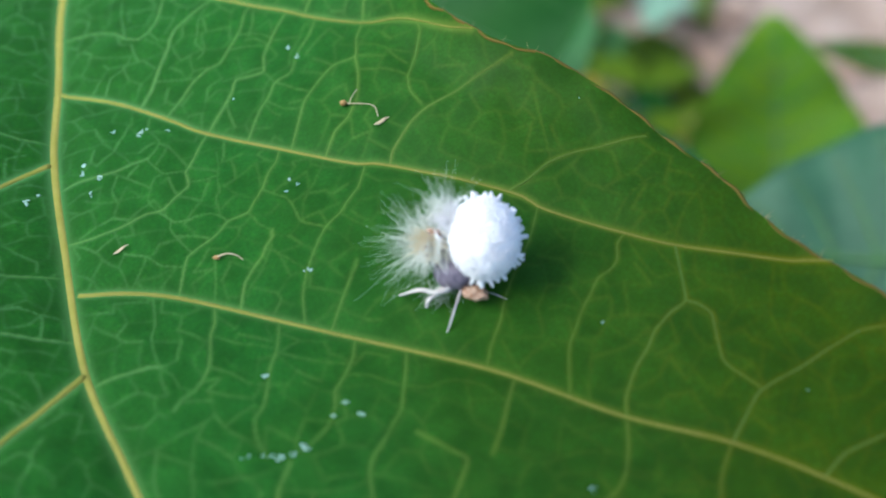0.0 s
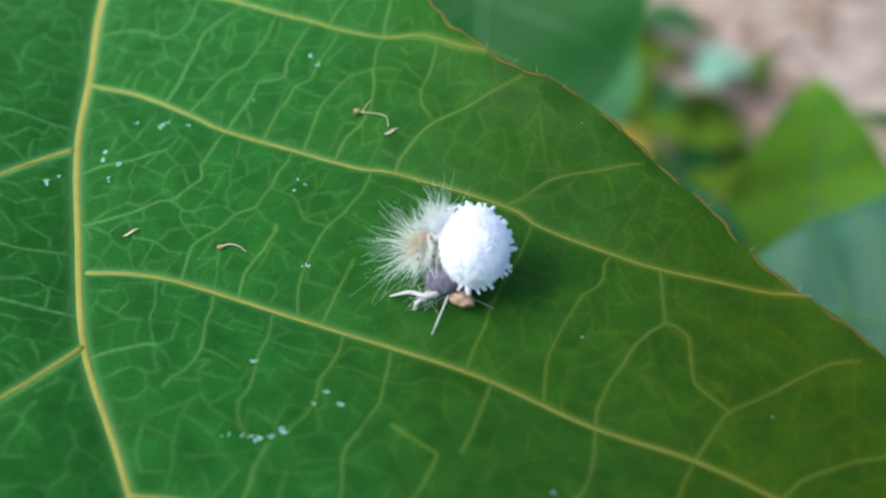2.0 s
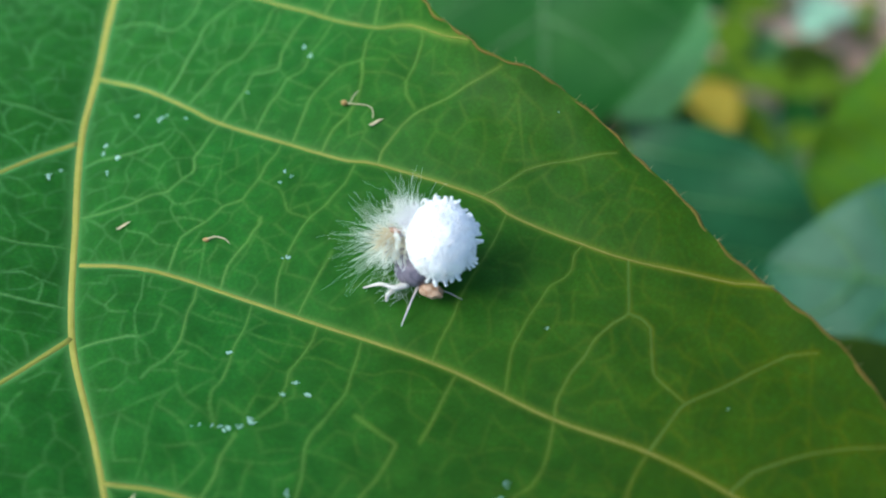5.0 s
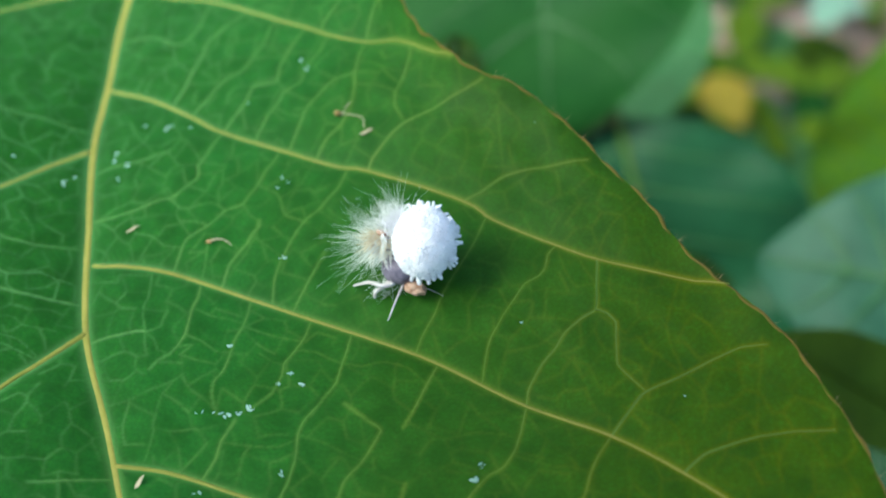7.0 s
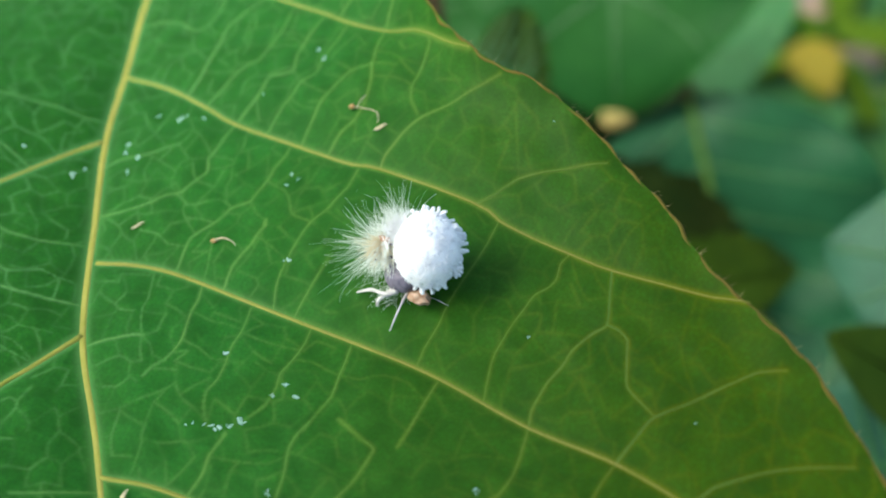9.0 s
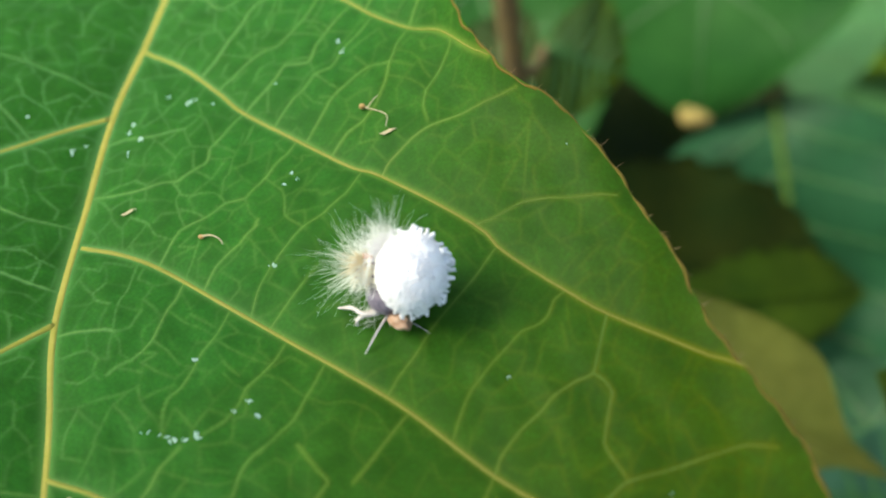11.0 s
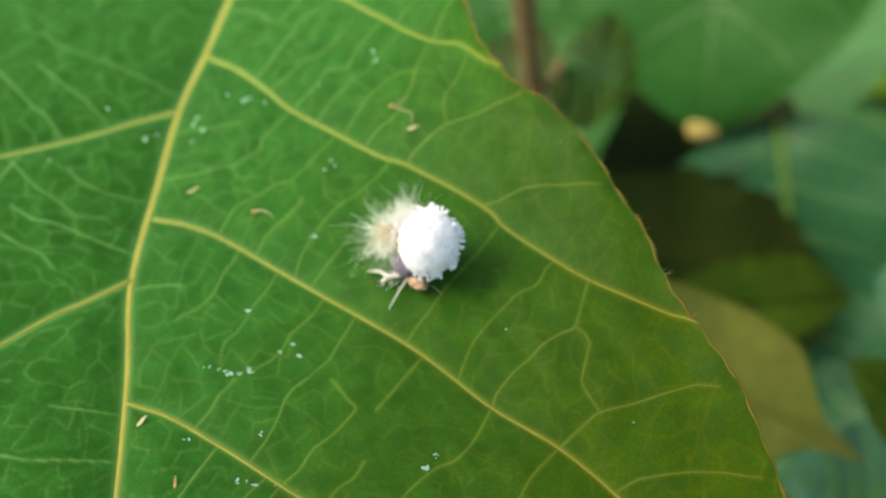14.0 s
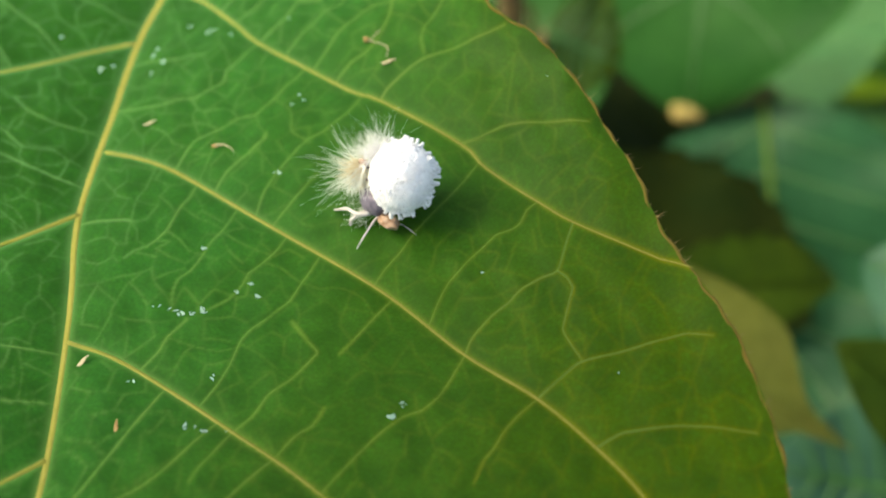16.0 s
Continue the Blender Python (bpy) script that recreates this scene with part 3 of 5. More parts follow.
branch([(-9.3, 40.1), (-9.8, 38.1), (-9.8, 36.7), (-10.2, 35)], 0.30, 0.24)
branch([(-3.4, 41.7), (-4.2, 40.3), (-4.4, 39.1), (-4.1, 36.9), (-4.2, 35.1), (-4.5, 33.3)], 0.30, 0.24)
branch([(-1.6, 42.1), (0.4, 40.6), (1.5, 39.8), (0.6, 37), (-0.3, 35.4), (-0.6, 33.4), (-1.2, 31.9)], 0.30, 0.24)
branch([(3.9, 35.6), (3.7, 34), (3, 32.9), (2.6, 30.8)], 0.30, 0.24)
branch([(11.7, 43.2), (11.3, 41), (11, 39.1), (10.4, 37.7), (9.4, 36.9), (8.2, 34.7), (7.2, 31.8), (6.5, 29.8)], 0.30, 0.24)
branch([(17.2, 40.8), (16.8, 39.2), (16.3, 37.6), (16.1, 36.1), (15.7, 34.8), (15.7, 32.9)], 0.30, 0.24)
branch([(-1.5, 31.5), (-1.6, 29.9), (-1.9, 28.2), (-1.9, 27)], 0.30, 0.24)
branch([(-41.2, 56.7), (-39.1, 55.6), (-37, 54.5), (-33.8, 53.5), (-31.5, 52.5), (-29.2, 53.4)], 0.30, 0.24)
branch([(-35.7, 57.7), (-33.4, 56.6), (-30.9, 56.4), (-28.6, 56.7), (-27.1, 56.7)], 0.30, 0.24)
branch([(-37.5, 51.4), (-34.8, 50.7), (-32.3, 51), (-29.9, 50.7), (-27.1, 50.6), (-25.2, 50.7)], 0.30, 0.24)
branch([(-37.7, 48.2), (-36.5, 48), (-33.9, 47.4), (-31.9, 47.3), (-30.2, 46.2)], 0.30, 0.24)
branch([(-22.1, 33), (-19.5, 33.6), (-16.8, 34.4)], 0.30, 0.24)
branch([(-23.8, 27.4), (-22.8, 27.4), (-20.3, 27.9), (-14.9, 29.7)], 0.30, 0.24)
branch([(-27.2, 84), (-28.1, 87.3), (-28.4, 89.6)], 0.18, 0.13)
branch([(-25.1, 84.1), (-24.2, 83), (-22.9, 82.5)], 0.18, 0.13)
branch([(-27.5, 77.5), (-27.6, 79.1), (-26.9, 79.8), (-26.5, 80.4), (-26.2, 81.5)], 0.18, 0.13)
branch([(-30.1, 82.4), (-28.4, 81.8), (-26.5, 81.7)], 0.18, 0.13)
branch([(-14.4, 76.6), (-13.3, 75.2)], 0.18, 0.13)
branch([(-6.7, 75), (-4.7, 74.5), (-3.3, 73.8), (-2.7, 73.2)], 0.18, 0.13)
branch([(0.4, 75), (0.4, 73.9), (1.2, 72.9), (2, 71.7)], 0.18, 0.13)
branch([(-15.6, 84.8), (-15.1, 86.4), (-15, 87.6)], 0.18, 0.13)
branch([(-18.7, 74.9), (-18, 75.5), (-16.8, 75.2)], 0.18, 0.13)
branch([(-20.1, 79.5), (-19.7, 80.2), (-20.6, 81.5), (-20.6, 82.7), (-20.7, 84.7), (-20.3, 87)], 0.18, 0.13)
branch([(-17.4, 79.9), (-16, 79.9), (-14.4, 79.8)], 0.18, 0.13)
branch([(-16.8, 81.5), (-15.1, 81.2), (-13.9, 80.4)], 0.18, 0.13)
branch([(-13.3, 75.2), (-11.8, 74.3), (-10.4, 73.6)], 0.18, 0.13)
branch([(-13.5, 73.3), (-12.4, 72.4), (-11.1, 72.1), (-10.4, 72.5)], 0.18, 0.13)
branch([(-5, 71.6), (-3.5, 72), (-2.6, 72.4)], 0.18, 0.13)
branch([(-6.6, 77.6), (-5.3, 77.2), (-4.2, 76.4), (-3.1, 75.8), (-2.1, 75.4)], 0.18, 0.13)
branch([(-22.7, 77.5), (-20.7, 77.4), (-20, 77.3)], 0.18, 0.13)
branch([(-22.7, 68.6), (-22.2, 69.6), (-22.1, 70.5), (-23, 71.8)], 0.18, 0.13)
branch([(-30.2, 69.9), (-29.7, 70.4), (-28.6, 70.7), (-27.5, 70.8), (-26.7, 71), (-25.5, 69.8), (-24.4, 68.8), (-24, 68.2)], 0.18, 0.13)
branch([(-21.1, 62.8), (-20.2, 62.1), (-19.6, 61.6), (-18.4, 61.7), (-18.2, 61.9), (-17, 62.2), (-16.3, 61.9), (-15.6, 61.4)], 0.18, 0.13)
branch([(-19.1, 65.7), (-18, 65.7), (-17.1, 66)], 0.18, 0.13)
branch([(-19.5, 67), (-20.4, 66.9), (-21.2, 66.8), (-22.2, 67.8), (-22.8, 68.5)], 0.18, 0.13)
branch([(-25.2, 66.5), (-24, 66.7), (-23.1, 66.1), (-22, 65.3), (-22, 64.2), (-21.7, 63.5), (-21.1, 62.8)], 0.18, 0.13)
branch([(-21.2, 66.8), (-21.8, 66.4), (-22, 65.3)], 0.18, 0.13)
branch([(-27, 64.9), (-25.8, 64.4), (-24.4, 64.2), (-23.1, 64.5), (-22, 64.6)], 0.18, 0.13)
branch([(-24.4, 64.2), (-25, 65.4), (-25.2, 66.5)], 0.18, 0.13)
branch([(-16.3, 61.9), (-16.8, 63.7), (-16.6, 64.4), (-16.9, 65.7), (-17, 67.1), (-17.4, 68.8)], 0.18, 0.13)
branch([(-14.2, 62), (-13.2, 60.7), (-12.3, 60.1)], 0.18, 0.13)
branch([(-13.2, 56.9), (-14, 57.6), (-14.7, 57.8), (-16.2, 57.9)], 0.18, 0.13)
branch([(-16.6, 59.7), (-17.8, 60.1), (-19.4, 60.3), (-19.9, 61.1), (-19.8, 61.8)], 0.18, 0.13)
branch([(-8.3, 60), (-9.7, 60.5), (-10.4, 61), (-10.8, 62.1), (-11.5, 63.2), (-13.2, 64.2)], 0.18, 0.13)
branch([(-7.4, 61.2), (-6.2, 60.2), (-5.2, 59.5)], 0.18, 0.13)
branch([(-12.6, 58.5), (-10.9, 57.3), (-9.6, 56.3)], 0.18, 0.13)
branch([(-9.3, 66.9), (-9.2, 65.6), (-9.7, 64.1), (-10, 63.1)], 0.18, 0.13)
branch([(-16.4, 56.9), (-15.9, 56), (-15.5, 54.9)], 0.18, 0.13)
branch([(-22.9, 58.8), (-21.3, 58.5), (-20, 57.5), (-18.3, 57.2)], 0.18, 0.13)
branch([(-21.2, 59.1), (-21.3, 57.8), (-21.4, 56.5)], 0.18, 0.13)
branch([(-19.4, 60.3), (-18.8, 59.5), (-17.8, 58.5)], 0.18, 0.13)
branch([(-24.1, 61.3), (-23.4, 59.8), (-22.9, 58.8), (-23.1, 57.8), (-22.6, 56.7), (-21.8, 55.4)], 0.18, 0.13)
branch([(-18.7, 47.9), (-17.6, 47.2), (-17, 46.2), (-16, 45.9)], 0.18, 0.13)
branch([(-20.3, 54.9), (-19.6, 52.2), (-19.6, 50.6), (-19.1, 49.1), (-18.6, 48)], 0.18, 0.13)
branch([(-9, 46.4), (-8, 45.8), (-6.9, 45.4)], 0.18, 0.13)
branch([(-8.4, 43.1), (-7.4, 42.4), (-7.1, 42.8)], 0.18, 0.13)
branch([(21.7, 53.7), (21.4, 51.8), (21, 49.8), (21.3, 48.1), (21.9, 46.7), (22.1, 46)], 0.18, 0.13)
branch([(11.4, 57.7), (12, 58.6), (12.9, 60), (14.2, 60.9), (15, 61.3)], 0.18, 0.13)
branch([(15.6, 55.8), (16.1, 57.5), (16.9, 58.8), (18.5, 60.5)], 0.18, 0.13)
branch([(27.5, 48.2), (27.5, 46.6), (27.3, 44), (27.2, 41.1)], 0.18, 0.13)
branch([(22.5, 45.6), (23.5, 44.5), (23.9, 43.1), (23.7, 41.8)], 0.18, 0.13)
branch([(6.6, 69.9), (7.1, 67.1), (7.7, 63.9)], 0.18, 0.13)
branch([(9.2, 51.2), (8, 51.6), (7, 51.4)], 0.18, 0.13)
branch([(13.2, 48.1), (11.9, 48.8), (10.7, 50.1), (9.6, 50.8), (9.2, 51.2)], 0.18, 0.13)
branch([(17.5, 48.7), (18.7, 48.4), (19.9, 49.1), (21, 49.8)], 0.18, 0.13)
branch([(15.7, 53.6), (17.2, 53.3), (18.9, 52.7), (21.4, 51.8)], 0.18, 0.13)
branch([(11.9, 56.4), (13.3, 54.8), (14.3, 53.2), (15.6, 52.4)], 0.18, 0.13)
branch([(-15.6, 50.8), (-13.8, 50), (-12.6, 49.8), (-11, 49.3)], 0.18, 0.13)
branch([(-15.3, 47.9), (-13.7, 47.2), (-12.4, 46.4), (-11.3, 46.5)], 0.18, 0.13)
branch([(-6.3, 47), (-4.7, 46.8), (-3.2, 46.1), (-2.5, 45.8)], 0.18, 0.13)
branch([(-11, 49), (-9.3, 48.5), (-7.6, 48.1), (-6, 47.9)], 0.18, 0.13)
branch([(-2.5, 45.8), (-1, 45.6), (0.6, 46.2), (2.4, 45.8), (4.1, 44.4)], 0.18, 0.13)
branch([(16.5, 44.5), (15.6, 46.4), (14.3, 46.9), (12.8, 47.6)], 0.18, 0.13)
branch([(3.5, 49.8), (4.9, 49.3), (6.6, 49.2), (8.3, 48.7)], 0.18, 0.13)
branch([(18.1, 43.1), (20.1, 42.6), (22, 41.3), (23, 38.9)], 0.18, 0.13)
branch([(-33.2, 79.8), (-34.5, 79.7), (-36.5, 79.8), (-38, 80.2)], 0.18, 0.13)
branch([(-48.5, 68.6), (-46.5, 70), (-45.3, 71.6), (-44.4, 73.3)], 0.18, 0.13)
branch([(-39.6, 67.2), (-39.2, 68.2), (-38.5, 69.2), (-40, 71), (-40.1, 72.5), (-39.9, 73.2)], 0.18, 0.13)
branch([(-42.8, 77.1), (-41.5, 75.5), (-39.9, 73.2)], 0.18, 0.13)
branch([(-37.6, 69.1), (-35.5, 68.2), (-34, 67)], 0.18, 0.13)
branch([(-38.7, 76.8), (-36.7, 75.5), (-35.4, 72.6)], 0.18, 0.13)
branch([(-43.1, 68.5), (-42.6, 66.2), (-42.4, 64.4)], 0.18, 0.13)
branch([(-33.4, 60.1), (-31.7, 58.3), (-30.9, 56.4)], 0.18, 0.13)
branch([(-31.5, 52.5), (-31, 51.2), (-29.9, 50.7)], 0.18, 0.13)
branch([(-32.1, 47.6), (-29.5, 48.2), (-28.3, 47.5), (-25.7, 47.4)], 0.18, 0.13)
branch([(-29.1, 45.3), (-26.9, 44.8)], 0.18, 0.13)
branch([(-43.1, 64), (-43.1, 62.1), (-43.5, 61)], 0.18, 0.13)
branch([(-34, 67), (-34, 69.3), (-32.6, 70.2)], 0.18, 0.13)
branch([(-33.8, 53.5), (-34.1, 55.5), (-33.4, 56.6)], 0.18, 0.13)
branch([(-39.1, 55.6), (-39, 57.4), (-38.7, 59.3)], 0.18, 0.13)
branch([(-27.1, 50.6), (-27.5, 52.8), (-29.2, 53.4)], 0.18, 0.13)
branch([(-30.2, 46.2), (-28.1, 46), (-26.4, 44.8)], 0.18, 0.13)
branch([(3.4, 40.8), (4.9, 40), (6.1, 39.5), (6.9, 37.7), (5.2, 36.7), (3.9, 35.6), (2.1, 36.1), (0.6, 37)], 0.18, 0.13)
branch([(6.9, 37.7), (8.1, 37.5), (9.4, 36.9)], 0.18, 0.13)
branch([(11, 39.1), (12, 38.9), (13, 38.7)], 0.18, 0.13)
branch([(10.7, 37), (11.7, 35.7), (12.4, 34.8), (13.8, 33.3)], 0.18, 0.13)
branch([(-15, 38.8), (-14.9, 36.7), (-14.9, 35.8)], 0.18, 0.13)
branch([(-19.5, 33.6), (-17.8, 31.5), (-16.7, 29.1)], 0.18, 0.13)
branch([(-4.4, 39.1), (-2.4, 38.5), (-0.1, 37.4), (0.7, 37.3)], 0.18, 0.13)
branch([(-9.8, 38.1), (-7.5, 37.9), (-5.5, 37.9), (-4.4, 38.8)], 0.18, 0.13)
branch([(3, 32.9), (4.9, 33.1), (7, 33.3), (8, 34)], 0.18, 0.13)
branch([(16.1, 36.1), (17.6, 35.8), (19, 36.6)], 0.18, 0.13)
branch([(6.1, 39.5), (7.9, 40.4), (10.1, 40.5), (11.1, 40.4)], 0.18, 0.13)
branch([(16.3, 37.6), (14.9, 38), (13.6, 38), (11.2, 38.6)], 0.18, 0.13)

# rungs between the other side veins, and the net between the rungs
dice = random.Random(5)


def at_x(curve, x):
    return curve[int(np.argmin(np.abs(curve[:, 0] - x)))]


def rungs(upper, lower, starts, lean):
    made = []
    for x in starts:
        p = at_x(upper, x)
        end = x + lean + dice.uniform(-0.5, 0.5)
        outer = (end - lower[0][0]) * (lower[-1][0] - lower[0][0]) < 0
        if outer:
            # near the midrib a rung bends round and ends on the midrib
            share = min(0.9, 0.35 + 0.5 * abs(x - upper[0][0]) / (abs(lean) + 2.5))
            y = upper[0][1] + (lower[0][1] - upper[0][1]) * share
            q = MIDRIB[int(np.argmin(np.abs(MIDRIB[:, 1] - y)))]
            m = np.array([p[0] * 0.55 + q[0] * 0.45, q[1] * 0.75 + p[1] * 0.25])
            made.append(spline([p, m + [dice.uniform(-0.5, 0.5), dice.uniform(-0.5, 0.5)], q], 36))
            INK.append((made[-1], 0.15, 0.14, 0.7))
            vein("cross_vein", made[-1], 0.11, 0.11, VEIN_FINE, -0.004, 6, 0.15)
            continue
        q = at_x(lower, end)
        way = q - p
        side = np.array([-way[1], way[0]]) / (np.linalg.norm(way) + 1e-6)
        pts = [p] + [p + way * t + side * dice.uniform(-0.35, 0.35) for t in (0.24, 0.44, 0.62, 0.82)] + [q]
        made.append(spline(pts, 36))
        INK.append((made[-1], 0.15, 0.14, 0.7))
        vein("cross_vein", made[-1], 0.13, 0.10, VEIN_FINE, -0.004, 6, 0.15)
    return made


ZONES = [
    ("d", "e", [-8, -3, 2, 13, 19], -4.5),
    ("g", "h", [-50, -41], 5.5),
]
for u, d, starts, lean in ZONES:
    WEB.extend(rungs(SECOND[u], SECOND[d], starts, lean))
OUTLINE = np.vstack([RIGHT, LEFT[::-1]])


def inside(p):
    """Which of the plan points lie on the blade."""
    hit = np.zeros(len(p), bool)
    for (xa, ya), (xb, yb) in zip(OUTLINE, np.roll(OUTLINE, -1, 0)):
        if ya != yb:
            cut = ((ya > p[:, 1]) != (yb > p[:, 1])) & (p[:, 0] < (xb - xa) * (p[:, 1] - ya) / (yb - ya) + xa)
            hit ^= cut
    return hit


def honeycomb(size, turn, skip, keep_off):
    """Edges of an uneven net of many-sided cells, in plan mm; some edges are left out."""
    ca, sa = math.cos(turn), math.sin(turn)
    knots, edges = {}, []

    def knot(i, j, k):
        if (i, j, k) not in knots:
            x, y = size * 1.732 * (i + 0.5 * j), size * 1.5 * j + (size if k else 0)
            x, y = x + dice.gauss(0, 0.3) * size, y + dice.gauss(0, 0.3) * size
            knots[i, j, k] = (ca * x - sa * y * 1.12 - 14, sa * x + ca * y * 1.12 + 62)
        return knots[i, j, k]
    for j in range(-34, 35):
        for i in range(-45, 46):
            a = knot(i, j, 0)
            if abs(a[0] + 14) > 52 or abs(a[1] - 62) > 42:
                continue
            for o in (knot(i, j, 1), knot(i, j - 1, 1), knot(i + 1, j - 1, 1)):
                if dice.random() > skip:
                    edges.append((a, o))
    e = np.array(edges)
    e = e[inside(e[:, 0]) & inside(e[:, 1])]
    ribs = np.vstack([MIDRIB[::2], *[s[::2] for s in SECOND.values()], *[w[::2] for w in WEB]])
    mid = e.mean(1)
    near = np.array([np.hypot(*(ribs - m).T).min() for m in mid])
    return e[near > keep_off]


for a, o in honeycomb(1.3, 0.35, 0.05, 0.35):
    bow = np.array([a[1] - o[1], o[0] - a[0]]) * dice.uniform(-0.05, 0.05)
    INK.append((spline([a, (a + o) / 2 + bow, o], 7), 0.115, 0.115, (0.75 if a[0] > -4 else 1.0) * dice.uniform(0.1, 0.4)))
build_blade()

for edge in (RIGHT, LEFT):
    bm = bmesh.new()
    t = np.arange(len(edge))
    wob = 0.07 * np.sin(t * 0.31) + 0.06 * np.sin(t * 0.83 + 1)
    tube(bm, on_leaf(edge[:, 0] + wob, edge[:, 1] + wob * 0.6, -0.1), np.full(len(edge), 0.13 * MM) * (1 + 0.3 * np.sin(t * 0.6) * np.sin(t * 0.17)), 6)
    rim = part("leaf_edge", bm, MARGIN, leaf, "thin brownish leaf edge")
    bm = bmesh.new()
    for _ in range(150):
        i = dice.randrange(2, len(edge) - 2)
        way = edge[i + 1] - edge[i - 1]
        out = np.array([way[1], -way[0]]) / np.linalg.norm(way) * (1 if edge is RIGHT else -1)
        out = -out if not inside((edge[i] - out * 0.6)[None])[0] else out
        n, tip = dice.uniform(0.2, 0.6), out + np.array([dice.uniform(-0.7, 0.7), dice.uniform(-0.7, 0.7)])
        p = on_leaf(*edge[i], -0.1)
        tube(bm, [p, p + np.array([tip[0], tip[1], dice.uniform(0, 0.6)]) * n * 0.5 * MM, p + np.array([tip[0], tip[1], dice.uniform(0, 0.9)]) * n * MM], [0.02 * MM, 0.014 * MM, 0.005 * MM], 3)
    part("edge_hair", bm, STALK, rim, "tiny pale hairs along the leaf edge")["kind"] = "stuff"

STEM = [(-26, 172, 0), (-22, 168, 400), (-27, 171, 800), (-26, 168, 1130), (-27.5, 168, 1215), (-29, 174, 1300), (-20, 182, 1420)]
bm = bmesh.new()
tube(bm, spline([((x - X0) * MM, (y - Y0) * MM, (z - Z0) * MM) for x, y, z in ((-34.8, 95.5, 1277.2), (-35.4, 101, 1276.8), (-35, 115, 1281), (-31, 140, 1292), (-29, 173, 1300))], 30), np.linspace(0.75, 1.2, 30) * MM, 10)
part("leaf_stalk", bm, STALK, leaf, "slender tan leaf stalk")

# ---- the woolly larva on the leaf ----
dice = random.Random(11)
RGT, UPW, FWD = Vector((1, 0, 0)), Vector((0, 0.766, 0.643)), Vector((0, -0.643, 0.766))
LARVA = Vector((1.2, 53.2, Z0 + float(relief(1.2, 53.2))))
larva = thing("woolly_larva", LARVA * MM, "pale larva with a white wax ball and long white hairs", "insect")


def body(x, y, z):
    """Larva-local place, in metres, from mm; z above the leaf's height under the larva."""
    return Vector((x - LARVA.x, y - LARVA.y, z)) * MM


def wax_ball():
    long_axis = (UPW - RGT * 0.12).normalized()
    axes = (RGT + long_axis * -RGT.dot(long_axis), long_axis, FWD)
    axes = (axes[0].normalized(), long_axis, axes[0].normalized().cross(long_axis))
    c, r = body(2.62, 54.3, 4.2), (2.38 * MM, 2.72 * MM, 2.4 * MM)
    bm = bmesh.new()
    bmesh.ops.create_icosphere(bm, subdivisions=6, radius=1.0)
    for v in bm.verts:
        d = v.co.copy()
        k = 1 + 0.03 * noise.noise(d * 2.3) + 0.03 * noise.noise(d * 6) + 0.03 * noise.noise(d * 13) + 0.016 * noise.noise(d * 27)
        # the side towards the hairs is flatter
        sx = d.x * (0.95 if d.x < 0 else 1.0)
        v.co = c + axes[0] * (sx * r[0] * k) + axes[1] * (d.y * r[1] * k) + axes[2] * (d.z * r[2] * k)
    ball = part("wax_ball", bm, WAX, larva, "chalk-white rounded ball of wax wool")
    bm = bmesh.new()
    for i in range(420):
        t = 1 - 2 * (i + 0.5) / 420
        a = i * 2.39996
        d = Vector((math.sqrt(1 - t * t) * math.cos(a), t, math.sqrt(1 - t * t) * math.sin(a)))
        d = (d + Vector((dice.uniform(-1, 1), dice.uniform(-1, 1), dice.uniform(-1, 1))) * 0.07).normalized()
        if d.x < -0.45 or dice.random() < max(0.22, (d.z + 0.25) * 2.0):
            continue
        proud = min(1.6, max(0.3, 1.1 - 1.4 * d.z))
        p = c + axes[0] * (d.x * r[0]) + axes[1] * (d.y * r[1]) + axes[2] * (d.z * r[2])
        n = (axes[0] * (d.x / r[0]) + axes[1] * (d.y / r[1]) + axes[2] * (d.z / r[2])).normalized()
        n = (n + Vector((dice.uniform(-1, 1), dice.uniform(-1, 1), dice.uniform(-1, 1))) * 0.42).normalized()
        h, w = dice.uniform(0.08, 0.50) * proud * MM, dice.uniform(0.10, 0.20) * MM
        tube(bm, [p - n * 0.2 * MM, p + n * h * 0.45, p + n * h, p + n * (h + 0.04 * MM)], [w * 1.25, w, w * 0.85, w * 0.35], 6)
    for _ in range(1500):
        # the short nap of the wool
        d = Vector((dice.gauss(0, 1), dice.gauss(0, 1), dice.gauss(0, 1))).normalized()
        p = c + axes[0] * (d.x * r[0] * (0.95 if d.x < 0 else 1)) + axes[1] * (d.y * r[1]) + axes[2] * (d.z * r[2])
        n = (p - c).normalized() + Vector((dice.uniform(-1, 1), dice.uniform(-1, 1), dice.uniform(-1, 1))) * 0.9
        n.normalize()
        h = dice.uniform(0.10, 0.22) * MM
        tube(bm, [p - n * 0.1 * MM, p + n * h * 0.6, p + n * h], [0.07 * MM, 0.05 * MM, 0.015 * MM], 4)
    tufts = part("wax_tuft", bm, WAX_TUFT, ball, "short blunt white wax tufts")
    tufts["kind"] = "stuff"


wax_ball()

